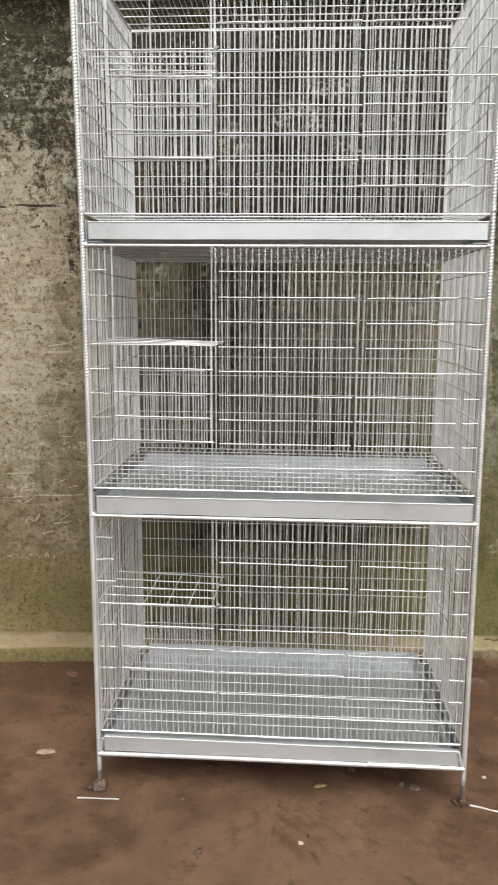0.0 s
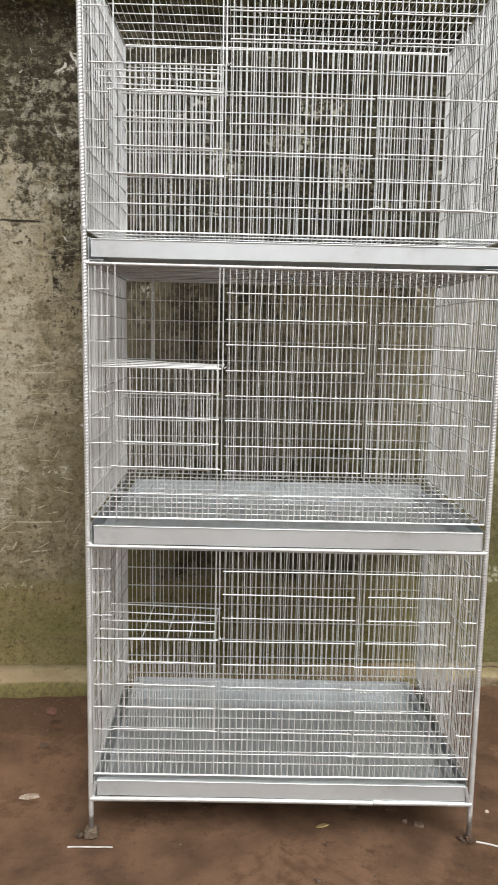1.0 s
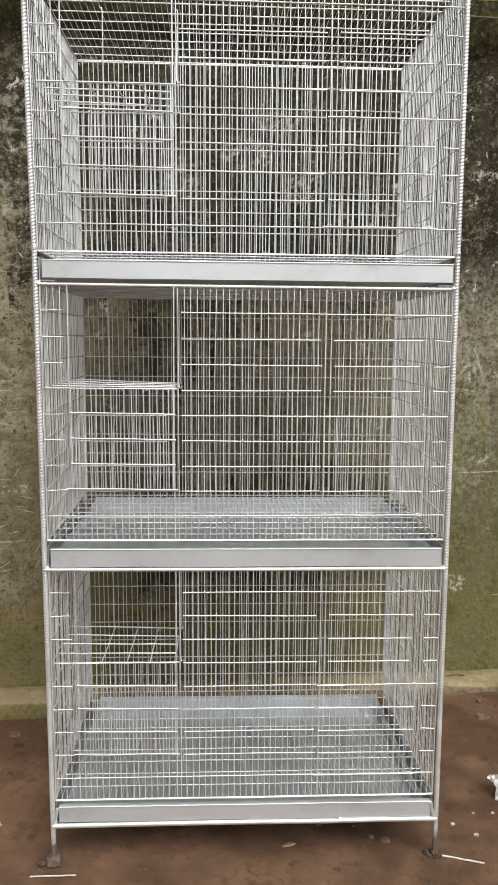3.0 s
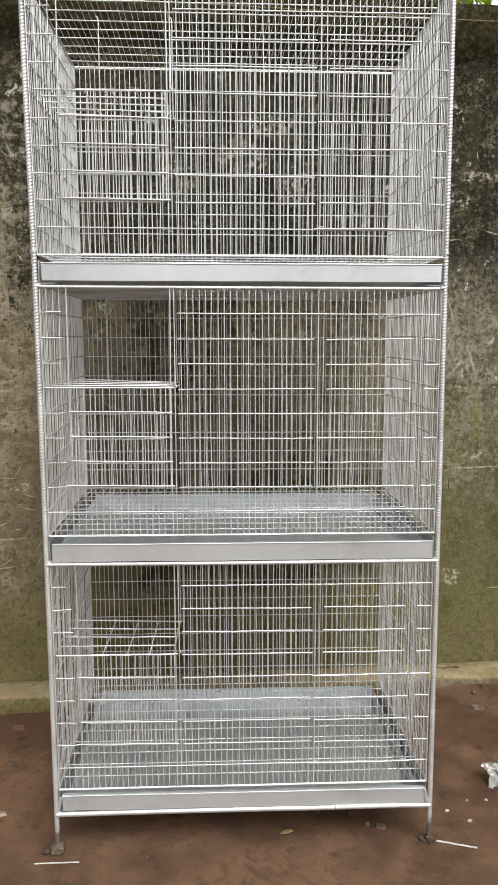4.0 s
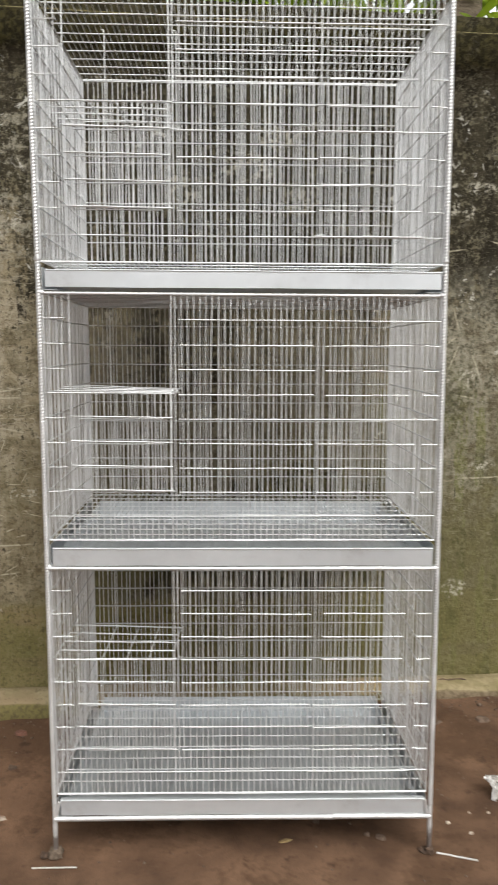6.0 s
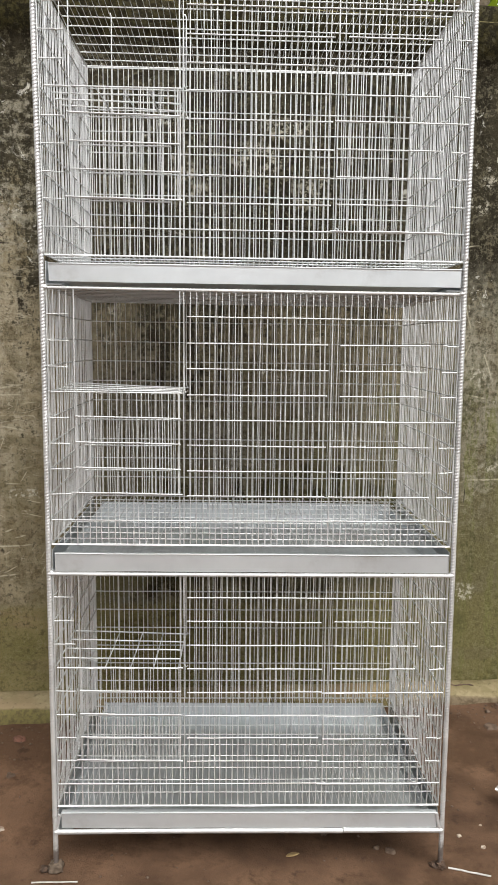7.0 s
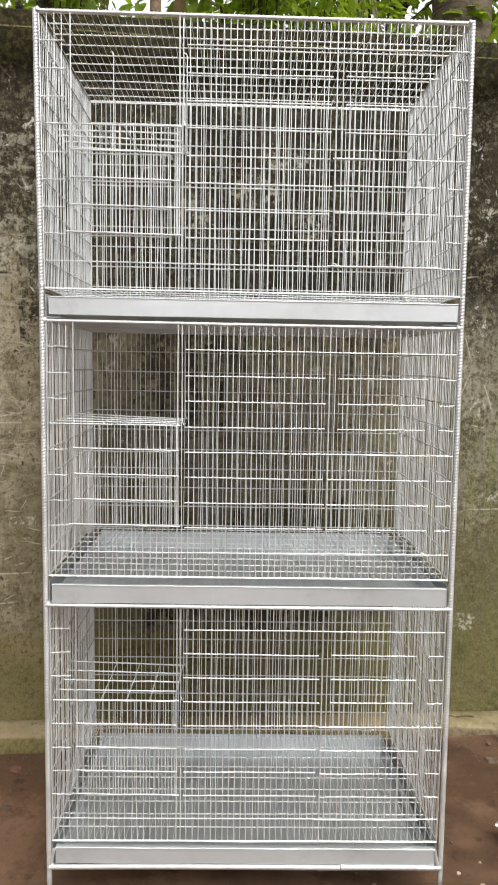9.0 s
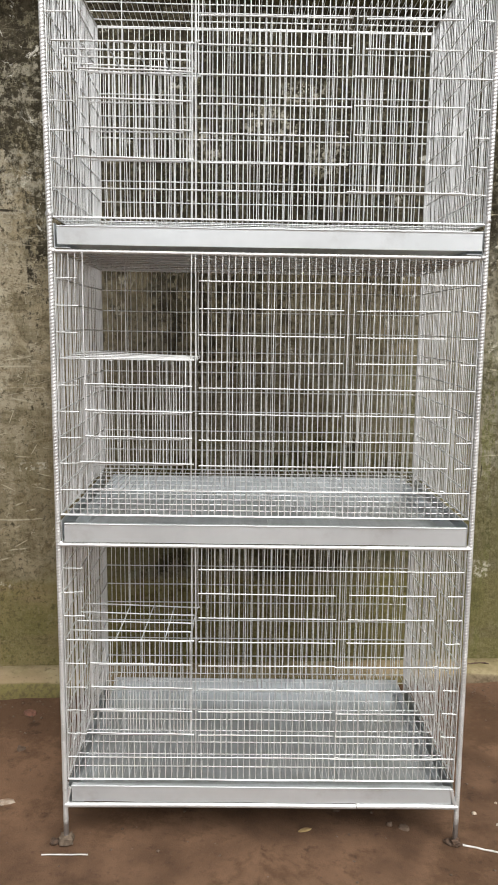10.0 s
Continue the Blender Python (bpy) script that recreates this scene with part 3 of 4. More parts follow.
# ---- plants behind the wall ----
def trunk(name, base, top, r0, r1, mat, parent, label="", ringed=0.0):
    base, top = Vector(base), Vector(top)
    n, sides = 90, 20
    verts, faces = [], []
    for i in range(n + 1):
        t = i / n
        c = base.lerp(top, t) + Vector((0.03 * math.sin(3.1 * t), 0.02 * math.sin(4.0 * t + 1), 0))
        r = r0 + (r1 - r0) * t
        for k in range(sides):
            a = 2 * math.pi * k / sides
            rr = r * (1 + 0.05 * noise.noise(Vector((math.cos(a) * 2, math.sin(a) * 2, t * 14))) + ringed * (0.5 - (t * 34) % 1.0))
            verts.append(c + Vector((rr * math.cos(a), rr * math.sin(a), 0)))
    for i in range(n):
        for k in range(sides):
            j = (k + 1) % sides
            faces.append((i * sides + k, i * sides + j, (i + 1) * sides + j, (i + 1) * sides + k))
    return link_mesh(name, verts, faces, mat, parent, label, True)


class Leaves:
    def __init__(self):
        self.v, self.f = [], []

    def blade(self, root, way, up, length, width, droop, segs=4):
        way, up = way.normalized(), up.normalized()
        side = way.cross(up).normalized()
        base = len(self.v)
        for i in range(segs + 1):
            t = i / segs
            w = width * 0.5 * max(0.04, math.sin(math.pi * min(1.0, t * 0.94 + 0.05)) ** 0.8)
            c = root + way * length * t - Vector((0, 0, droop * length * t * t))
            lift = up * (-0.18 * w)
            self.v += [c - side * w - lift, c + lift * 0.5, c + side * w - lift]
        for i in range(segs):
            o = base + 3 * i
            self.f += [(o, o + 1, o + 4, o + 3), (o + 1, o + 2, o + 5, o + 4)]

    def done(self, name, mat, parent, label=""):
        return link_mesh(name, self.v, self.f, mat, parent, label, True)


def rnd_dir(flat=0.6):
    a = random.uniform(0, 2 * math.pi)
    return Vector((math.cos(a), math.sin(a), random.uniform(-flat, flat))).normalized()


def clump(leaves, centre, radius, count, length, width, droop=0.3, segs=4):
    for _ in range(count):
        d = rnd_dir(1.0)
        p = Vector(centre) + d * radius * random.uniform(0.15, 1.0) ** 0.6
        w = (d + rnd_dir(0.5) * 0.9 + Vector((0, 0, -0.25))).normalized()
        s = random.uniform(0.6, 1.25)
        leaves.blade(p, w, Vector((random.uniform(-0.5, 0.5), random.uniform(-0.5, 0.5), 1)), length * s, width * s, droop, segs)


def broadleaf_tree(base, height, r0, spread, seed, mat, bark, label, n_clumps=26, leaf=(0.12, 0.05), low=2.2):
    random.seed(seed)
    tree = new("tree")
    tree.location = base
    tagged(tree, label, "tree")
    stem = trunk("trunk", (0, 0, -0.1), (0.12, 0.05, height * 0.75), r0, r0 * 0.45, bark, tree)
    crown = Leaves()
    limbs = Wires(7)
    for _ in range(n_clumps):
        a = random.uniform(0, 2 * math.pi)
        rad = spread * math.sqrt(random.uniform(0.05, 1.0))
        c = Vector((rad * math.cos(a), rad * math.sin(a) * 0.7, random.uniform(low, height)))
        root = Vector((0.05, 0.02, max(0.6, c.z - random.uniform(0.5, 1.0))))
        root.z = min(root.z, height * 0.74)
        mid = root.lerp(c, 0.55) + Vector((0, 0, 0.12))
        limbs.run([root, mid, c], 0.011)
        clump(crown, c, random.uniform(0.22, 0.42), random.randint(50, 90), *leaf)
    limbs.done("limb", bark, tree, "thin crooked branches")
    crown.done("crown", mat, tree)
    return tree


def palm(base, height, r0, seed):
    random.seed(seed)
    tree = new("palm_tree")
    tree.location = base
    tagged(tree, "tall palm with a thick ringed grey brown trunk", "palm tree")
    trunk("trunk", (0, 0, -0.1), (0.05, 0.1, height), r0, r0 * 0.86, BARK_A, tree, ringed=0.05)
    crown = Leaves()
    for i in range(14):
        a = 2 * math.pi * i / 14 + random.uniform(-0.2, 0.2)
        d = Vector((math.cos(a), math.sin(a), random.uniform(0.1, 0.7))).normalized()
        length = random.uniform(2.0, 2.7)
        root = Vector((0.05, 0.1, height))
        for k in range(34):
            t = (k + 2) / 36
            c = root + d * length * t - Vector((0, 0, 0.75 * length * t * t))
            side = d.cross(Vector((0, 0, 1))).normalized()
            for sgn in (-1, 1):
                crown.blade(c, side * sgn + d * 0.5 + Vector((0, 0, -0.35)), Vector((0, 0, 1)), 0.50 * (1 - 0.55 * t), 0.035, 0.35, 3)
    crown.done("crown", LEAF_B, tree)
    # dead frond hanging down beside the trunk
    spine = [Vector((0.05, 0.1, height)), Vector((-0.35, -0.05, height - 0.2)), Vector((-0.55, -0.15, height - 1.0)), Vector((-0.62, -0.2, height - 2.1)), Vector((-0.64, -0.2, height - 3.1))]
    dead, rachis = Leaves(), Wires(6)
    rachis.run(spine, 0.014)
    for k in range(70):
        t = random.uniform(0.15, 1.0) * 3.999
        c = spine[int(t)].lerp(spine[int(t) + 1], t % 1.0)
        d = Vector((random.uniform(-0.5, 0.5), random.uniform(-0.4, 0.4), -1))
        dead.blade(c, d, Vector((random.uniform(-1, 1), -1, 0)), random.uniform(0.35, 0.7), 0.022, 0.0, 3)
    rachis.done("frond_stalk", BARK_B, tree, "dry brown frond stalk")
    dead.done("dry_frond", LEAF_D, tree, "dead straw-coloured hanging frond")
    return tree


def banana(base, seed, leaves, height):
    random.seed(seed)
    plant = new("banana_plant")
    plant.location = base
    tagged(plant, "banana plant with broad hanging green leaves", "plant")
    trunk("stem", (0, 0, -0.1), (0.03, 0, height), 0.085, 0.05, BARK_B, plant)
    crown = Leaves()
    for i in range(leaves):
        a = 2 * math.pi * i / leaves + random.uniform(-0.3, 0.3)
        d = Vector((math.cos(a), math.sin(a), random.uniform(0.15, 1.1))).normalized()
        crown.blade(Vector((0.03, 0, height - random.uniform(0, 0.3))), d, Vector((0, 0, 1)), random.uniform(0.9, 1.5), random.uniform(0.22, 0.34), random.uniform(0.5, 1.0), 9)
    crown.done("leaf_crown", LEAF_A, plant)
    return plant


def drooping_banana(base, seed, leaves, height):
    """A banana plant whose torn leaves hang almost straight down, the old ones brown."""
    random.seed(seed)
    plant = new("banana_plant")
    plant.location = base
    tagged(plant, "banana plant with hanging green and withered brown leaves", "plant")
    trunk("stem", (0.09, 0.1, -0.1), (0.12, 0.1, height), 0.045, 0.030, BARK_B, plant)
    fresh, old = Leaves(), Leaves()
    for i in range(leaves):
        root = Vector((random.uniform(-0.34, 0.34), random.uniform(-0.2, 0.3), height - random.uniform(0.0, 0.45)))
        way = Vector((random.uniform(-0.22, 0.22), random.uniform(-0.2, 0.2), -1))
        face = Vector((random.uniform(-0.9, 0.9), -1, 0.1))
        (fresh if i % 6 < 5 else old).blade(root, way, face, random.uniform(0.40, 0.85), random.uniform(0.06, 0.13), 0.0, 7)
    fresh.done("leaf_crown", LEAF_A, plant)
    old.done("withered_leaf", LEAF_OLD, plant, "withered brown banana leaves")
    return plant


def bare_trunk(base, height, r, seed):
    random.seed(seed)
    tree = new("tree")
    tree.location = base
    tagged(tree, "slim dark tree trunk just behind the wall", "tree")
    trunk("trunk", (0, 0, -0.1), (0.03, 0.05, height), r, r * 0.8, BARK_DARK, tree)
    limbs, crown = Wires(6), Leaves()
    for k in range(7):
        a = random.uniform(0, 6.28)
        tip = Vector((0.5 * math.cos(a), 0.4 * math.sin(a), height + random.uniform(0.0, 0.5)))
        limbs.run([Vector((0.03, 0.05, height - random.uniform(0.1, 0.6))), Vector((tip.x * 0.4, tip.y * 0.4, height)), tip], 0.010)
        clump(crown, tip, 0.3, 60, 0.11, 0.045)
    limbs.done("limb", BARK_DARK, tree)
    crown.done("crown", LEAF_B, tree)
    return tree


palm((1.35, 3.4, 0), 6.2, 0.205, 3)
drooping_banana((-0.60, 2.55, 0), 11, 26, 3.25)
drooping_banana((-1.75, 2.6, 0), 12, 14, 3.3)
bare_trunk((-1.02, 2.2, 0), 4.2, 0.042, 31)
bare_trunk((-1.19, 2.4, 0), 4.0, 0.022, 32)
banana((2.1, 2.5, 0), 13, 9, 3.1)
broadleaf_tree((-0.80, 6.0, 0), 5.2, 0.11, 1.5, 21, LEAF_B, BARK_B, "slender tree with smooth brown trunk behind the wall", 26, (0.16, 0.07), 2.6)
broadleaf_tree((0.45, 3.6, 0), 4.4, 0.07, 1.15, 22, LEAF_B, BARK_B, "leafy shrub tree with small green leaves behind the wall", 24, (0.13, 0.055), 2.2)
broadleaf_tree((2.6, 4.2, 0), 4.8, 0.09, 1.4, 23, LEAF_A, BARK_B, "bright green leafy tree behind the wall", 26, (0.15, 0.06), 2.2)
broadleaf_tree((1.05, 4.5, 0), 4.7, 0.05, 0.75, 25, LEAF_B, BARK_DARK, "slim young tree with small bright leaves behind the palm", 18, (0.10, 0.045), 3.3)
broadleaf_tree((-2.1, 3.4, 0), 4.6, 0.09, 1.3, 24, LEAF_B, BARK_B, "dense dark leafy tree behind the wall", 26, (0.14, 0.06), 2.2)

def shrub(base, height, spread, seed, mat, label, leaf):
    """A bushy shrub that tops the wall: bent stems and leafy sprays with gaps between."""
    random.seed(seed)
    bush = new("shrub")
    bush.location = base
    tagged(bush, label, "shrub", group="shrubs behind the wall")
    stems, crown = Wires(6), Leaves()
    for _ in range(20):
        a = random.uniform(0, 2 * math.pi)
        tip = Vector((spread * math.cos(a) * random.uniform(0.2, 1.0), 0.5 * spread * math.sin(a), height * random.uniform(0.82, 1.12)))
        stems.run([Vector((0.02 * math.cos(a), 0.02 * math.sin(a), 0)), Vector((tip.x * 0.35, tip.y * 0.35, tip.z * 0.6)), tip], 0.005)
        clump(crown, tip, random.uniform(0.12, 0.24), random.randint(75, 115), *leaf, 0.3, 3)
        clump(crown, (tip.x * 0.7, tip.y * 0.7, tip.z * 0.82), 0.22, 45, *leaf, 0.3, 3)
    stems.done("stem", BARK_DARK, bush)
    crown.done("foliage", mat, bush)


for i, x in enumerate((-1.95, -1.40, -0.97, 0.08, 0.42, 1.75, 2.4)):
    shrub((x, 1.75 + 0.25 * (i % 3), 0), 2.86 + 0.14 * (i % 2), 0.30, 60 + i, (LEAF_B, LEAF_A)[i % 2], "bushy green shrub with glossy leaves behind the wall", (0.050, 0.024) if i % 2 else (0.042, 0.021))

# ---- the rack of three cages ----
W, D, POST = 0.448, 0.549, 0.4575
PITCH, ROW = 0.014, 0.0562
TIERS = [0.1625, 0.7915, 1.4235]
FALL = 0.0042
R_WIRE, R_ROD = 0.00122, 0.00150


def lev(x, z):
    """Height of a level line at x: the whole stack hangs a few millimetres low at one side."""
    return z - FALL * x / (2 * W)


def post_x(side, z):
    """Where a front or back post stands at height z: the bars are not quite plumb."""
    if side < 0:
        return -0.4560 if z < 1.4 else -0.4560 - 0.0065 * (z - 1.4) / 0.6
    return 0.4595 - 0.0072 * z / 2.0


rack = new("cage_rack")
tagged(rack, "silver painted rack of ribbed steel bars carrying three wire cages", "rack")

for sx in (-1, 1):
    for y in (0.0, D):
        foot = ground_z(sx * POST, y)
        r = 0.0058 if y == 0 else 0.0052
        joint = 1.43
        post = rebar("post", (post_x(sx, 0), y, foot + 0.006), (post_x(sx, joint), y, joint), r, rack)
        rebar("upper_post", (post_x(sx, joint), y - 0.001, joint - 0.004), (post_x(sx, 2.0), y, lev(sx * W, 1.993)), r * 0.97, rack)
        x = post_x(sx, 0)
        if sx < 0:
            lump("foot", (x, y - 0.001, foot + 0.010), (0.0168, 0.0145, 0.0118), CEMENT, post, "flat-topped cement block round the post foot", seed=5 + y * 7, rough=0.28, level=4, boxy=0.55)
            lump("mud_clod", (x - 0.027, y - 0.003, foot + 0.005), (0.0105, 0.010, 0.009), MUD, post, seed=3 + y * 5, rough=0.5)
        else:
            lump("foot", (x + 0.001, y - 0.001, foot + 0.008), (0.0120, 0.011, 0.0100), MUD, post, "dark mud clod round the post foot", seed=8 + y * 7, rough=0.6, level=4)
            lump("mud_clod", (x - 0.016, y + 0.004, foot + 0.004), (0.0090, 0.009, 0.007), MUD, post, seed=9 + y * 5, rough=0.6)
        lump("weld_bead", (post_x(sx, joint), y, joint), (0.0072, 0.0072, 0.010), REBAR, post, seed=7 + sx, rough=0.5, level=2)

for z, r, y, depth in ((0.0990, 0.0056, -0.003, 0.06), (0.7235, 0.0040, -0.003, 0.13), (1.3540, 0.0036, 0.001, 0.16), (1.9895, 0.0040, 0.001, 0.16)):
    xa, xb = post_x(-1, z), post_x(1, z)
    if z < 0.2:
        # the lowest rail is spliced from two lengths
        rail = rebar("rail", (xa, y, lev(-W, z)), (0.2215, y, lev(0.2215, z)), r, rack, "smooth thick white painted rail", depth=depth)
        rebar("rail", (0.2230, y - 0.0005, lev(0.223, z) + 0.0010), (xb, y, lev(W, z)), r, rack, "smooth thick white painted rail", depth=depth)
        lump("weld_bead", (0.2265, y, lev(0.2265, z) + 0.0055), (0.0055, 0.003, 0.0024), REBAR, rail, seed=31, rough=0.7, level=2)
        lump("weld_bead", (-0.231, y, lev(-0.231, z) + 0.0048), (0.0040, 0.003, 0.0022), REBAR, rail, seed=32, rough=0.7, level=2)
        for sx in (-1, 1):
            rebar("strut", (sx * 0.4440, -0.005, lev(sx * W, 0.1435)), (sx * 0.4535, -0.002, lev(sx * W, 0.1010)), 0.0036, rack, "short slanting strut beside the tray", depth=depth)
    else:
        rail = rebar("rail", (xa, y, lev(-W, z)), (xb, y, lev(W, z)), r, rack, depth=depth)
    rebar("rail", (xa, D, lev(-W, z)), (xb, D, lev(W, z)), 0.0026 if z > 1.9 else 0.0036, rack)
    for sx, x in ((-1, xa), (1, xb)):
        lump("weld_bead", (x - sx * 0.005, 0.0, lev(sx * W, z) + 0.001), (0.0066, 0.0056, 0.0064), REBAR, rail, seed=int(z * 10) + sx, rough=0.6, level=2)
        if z > 1.9:
            rebar("rail", (x, 0, lev(sx * W, z)), (x, D, lev(sx * W, z)), 0.0034, rack)

for z, h in ((0.1000, 0.050), (0.7290, 0.048), (1.3605, 0.050)):
    for sx in (-1, 1):
        x = sx * (POST - 0.008)
        prof = [(x, z), (x, z + h), (x - sx * 0.002, z + h), (x - sx * 0.002, z + 0.002), (x - sx * 0.034, z + 0.002), (x - sx * 0.034, z)]
        bm = bmesh.new()
        ends = [[bm.verts.new((px, y, lev(px, pz))) for px, pz in prof] for y in (0.004, D - 0.006)]
        for k in range(6):
            bm.faces.new((ends[0][k], ends[0][(k + 1) % 6], ends[1][(k + 1) % 6], ends[1][k]))
        bm.faces.new(list(reversed(ends[0])))
        bm.faces.new(ends[1])
        bmesh.ops.recalc_face_normals(bm, faces=bm.faces)
        part("tray_guide", bm, SHEET_SHADED, rack, "dull steel angle that carries the tray")


class Panel:
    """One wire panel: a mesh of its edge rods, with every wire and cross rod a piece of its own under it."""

    def __init__(self, name, cage, edge, label="", r=R_ROD, closed=True):
        w = Wires()
        pts = list(edge) + ([edge[0]] if closed else [])
        for a, b in zip(pts, pts[1:]):
            w.line(a, b, r, 0.0006, 6)
        self.ob = w.done(name, WIRE, cage, label)

    def add(self, name, points, r, sides=6):
        w = Wires(sides)
        w.run(points, r)
        return w.done(name, WIRE, self.ob)

    def wire(self, a, b, r=R_WIRE, wob=0.0018, steps=7):
        """An upright that is never quite straight: one slow bow and a little kink."""
        a, b = Vector(a), Vector(b)
        d = (b - a).normalized()
        u = d.orthogonal().normalized()
        v = d.cross(u)
        p, q, s = random.gauss(0, wob), random.gauss(0, wob), random.uniform(0, 6.28)
        pts = []
        for i in range(steps + 1):
            t = i / steps
            k = math.sin(math.pi * t)
            pts.append(a.lerp(b, t) + u * (p * k + 0.45 * wob * math.sin(s + 7 * t) * k) + v * (q * k + 0.45 * wob * math.cos(s + 6 * t) * k))
        return self.add("wire", pts, r)

    def rod(self, a, b, r=R_ROD, wob=0.0006, steps=5):
        a, b = Vector(a), Vector(b)
        pts = [a.lerp(b, i / steps) + (Vector([random.uniform(-wob, wob) for _ in range(3)]) if 0 < i < steps else Vector()) for i in range(steps + 1)]
        return self.add("rod", pts, r)


def uprights(lo, hi):
    """The wire places between lo and hi on one even pitch across the cage."""
    n = int(round(2 * W / PITCH))
    return [u for u in (-W + 2 * W * i / n for i in range(1, n)) if lo < u < hi]


def build_cage(index, z0):
    random.seed(100 + index)
    z1 = z0 + 10 * ROW
    row = lambda k: z0 + ROW * k
    cage = new("wire_cage")
    cage.location = (0, 0, 0)
    tagged(cage, ("lowest silver wire bird cage standing over a tray", "middle silver wire bird cage stacked between two trays", "top silver wire bird cage with an open roof grid")[index], "bird cage", group="stacked bird cages")

    # front panel: uprights, cross rods in short runs, one open hatch above the sliding door
    ax, bx = -0.390, -0.1625
    dx0, dx1 = 0.169, 0.397
    shelf_z = row(6) + 0.003
    yf = 0.0012

    def spread(z, y=0.0):
        """How far the front corner of the top cage is pulled out towards its leaning post."""
        return (0.002 + 0.0055 * (z - z0) / (z1 - z0)) * (1 - y / D) if index == 2 else 0.0

    front = Panel("front_panel", cage, [(-W - spread(z0), yf, lev(-W, z0)), (W, yf, lev(W, z0)), (W, yf, lev(W, z1)), (-W - spread(z1), yf, lev(-W, z1))])
    for u in uprights(-W, W):
        jit = random.gauss(0, 0.0008)
        top, low = z1, z0
        if abs(u - ax) < 0.007 or abs(u - bx) < 0.008 or abs(u - dx0) < 0.006:
            continue
        if ax < u < bx:
            top = row(5) + 0.004
            if not -0.379 < u < -0.176:
                continue
        pull = max(0.0, 1 - (u + W) / 0.07)
        front.wire((u + jit - pull * spread(low), yf, lev(u, low)), (u + jit * 0.4 - pull * spread(top), yf, lev(u, top)))
    for u in (ax, bx, dx0):
        front.wire((u, -0.001, lev(u, z0)), (u, -0.001, lev(u, z1)), R_ROD * 1.1, 0.0006)
    hx = bx + 0.0085
    front.add("wire", [(hx - 0.001, yf, lev(hx, z1)), (hx, yf, lev(hx, z1 - 0.1)), (hx + 0.001, yf, lev(hx, shelf_z + 0.01)), (hx + 0.004, -0.002, lev(hx, shelf_z + 0.001)), (hx + 0.009, -0.002, lev(hx, shelf_z + 0.006))], R_WIRE)

    def rod(x0, x1, k, dz=0.0, y=-0.0016):
        za, zb = lev(x0, row(k)) + dz, lev(x1, row(k)) + dz
        front.rod((x0, y, za + random.gauss(0, 0.0006)), (x1, y, zb + random.gauss(0, 0.0006)))

    left, right = -W + 0.002, W - 0.002
    for k in range(1, 10):
        if k == 1:
            rod(left, right, k)
            continue
        if k != 6:
            rod(left - spread(row(k)), -0.402 + random.uniform(-0.002, 0.002), k, 0.0015)
        if k < 6:
            rod(-0.372, -0.180, k)
        if k == 9:
            rod(-0.147, right, k)
            continue
        rod(-0.147, 0.161 + random.uniform(-0.003, 0.003), k)
        if k > 5:
            rod(0.188 + random.uniform(-0.002, 0.002), 0.382 + random.uniform(-0.003, 0.003), k)
        if k != 5:
            rod(0.412, right, k)

    # lift-up feed door low at the right, hung on a long rod
    yd = -0.0054
    top, low = row(5) + 0.001, row(1) + 0.002
    door = Panel("feed_door", cage, [(dx0, yd, lev(dx0, low)), (dx1 - 0.003, yd, lev(dx1, low)), (dx1 - 0.003, yd, lev(dx1, top)), (dx0, yd, lev(dx0, top))], "small square wire feed door")
    door.rod((dx0 - 0.006, yd - 0.002, lev(dx0, top)), (right, yd + 0.001, lev(right, top)), R_ROD * 1.15)
    door.rod((dx0 - 0.012, yd - 0.002, lev(dx0, low)), (dx1 + 0.004, yd - 0.002, lev(dx1, low)), R_ROD * 1.1)
    for k in (4, 3, 2):
        z = row(k) + 0.001
        door.rod((dx0 - 0.002, yd - 0.002, lev(dx0, z)), (dx1 - random.uniform(0.002, 0.006), yd - 0.002, lev(dx1, z)))
    for i in range(1, 9):
        u = dx0 + (dx1 - dx0) * i / 9 + random.gauss(0, 0.0012)
        door.wire((u, yd, lev(u, low)), (u, yd, lev(u, top)), R_WIRE * 0.9, 0.0009, 5)
    for x, z in ((dx1 - 0.006, top), (dx0 + 0.002, low), (dx1 - 0.012, low)):
        door.add("latch_loop", [(x + 0.0058 * math.cos(a), yd - 0.002, lev(x, z) + 0.0050 * math.sin(a)) for a in np.linspace(0.0, 3.3, 8)], R_ROD * 0.7)

    # sliding hatch door, let down in front of the lower wires
    yh = -0.0048
    hatch = Panel("hatch_door", cage, [(ax + 0.003, yh, lev(ax, row(2) + 0.004)), (bx - 0.003, yh, lev(bx, row(2) + 0.004)), (bx - 0.003, yh, lev(bx, shelf_z)), (ax + 0.003, yh, lev(ax, shelf_z))], "wire hatch door let down, leaving the opening free")
    for k in (5, 4, 3, 2):
        za, zb = row(k) + 0.0065, row(k) + 0.0035
        hatch.rod((ax + (0.0 if k > 2 else -0.011), yh - 0.0024, lev(ax, za)), (bx + (0.002 if k > 2 else 0.006), yh - 0.0024, lev(bx, zb)), R_ROD * 1.15)
    m = 16
    for i in range(1, m):
        u = ax + (bx - ax) * (i + 0.25) / m + random.gauss(0, 0.0010)
        hatch.wire((u, yh, lev(u, row(2) + 0.004)), (u, yh, lev(u, shelf_z)), R_WIRE, 0.0010, 5)

    # nest shelf reaching in from the hatch, hung from the roof at its rear edge
    deep = 0.205
    tilt = lambda x: 0.004 - 0.008 * (x + 0.44) / 0.28
    sx0, sx1 = -W + 0.006, bx + 0.006
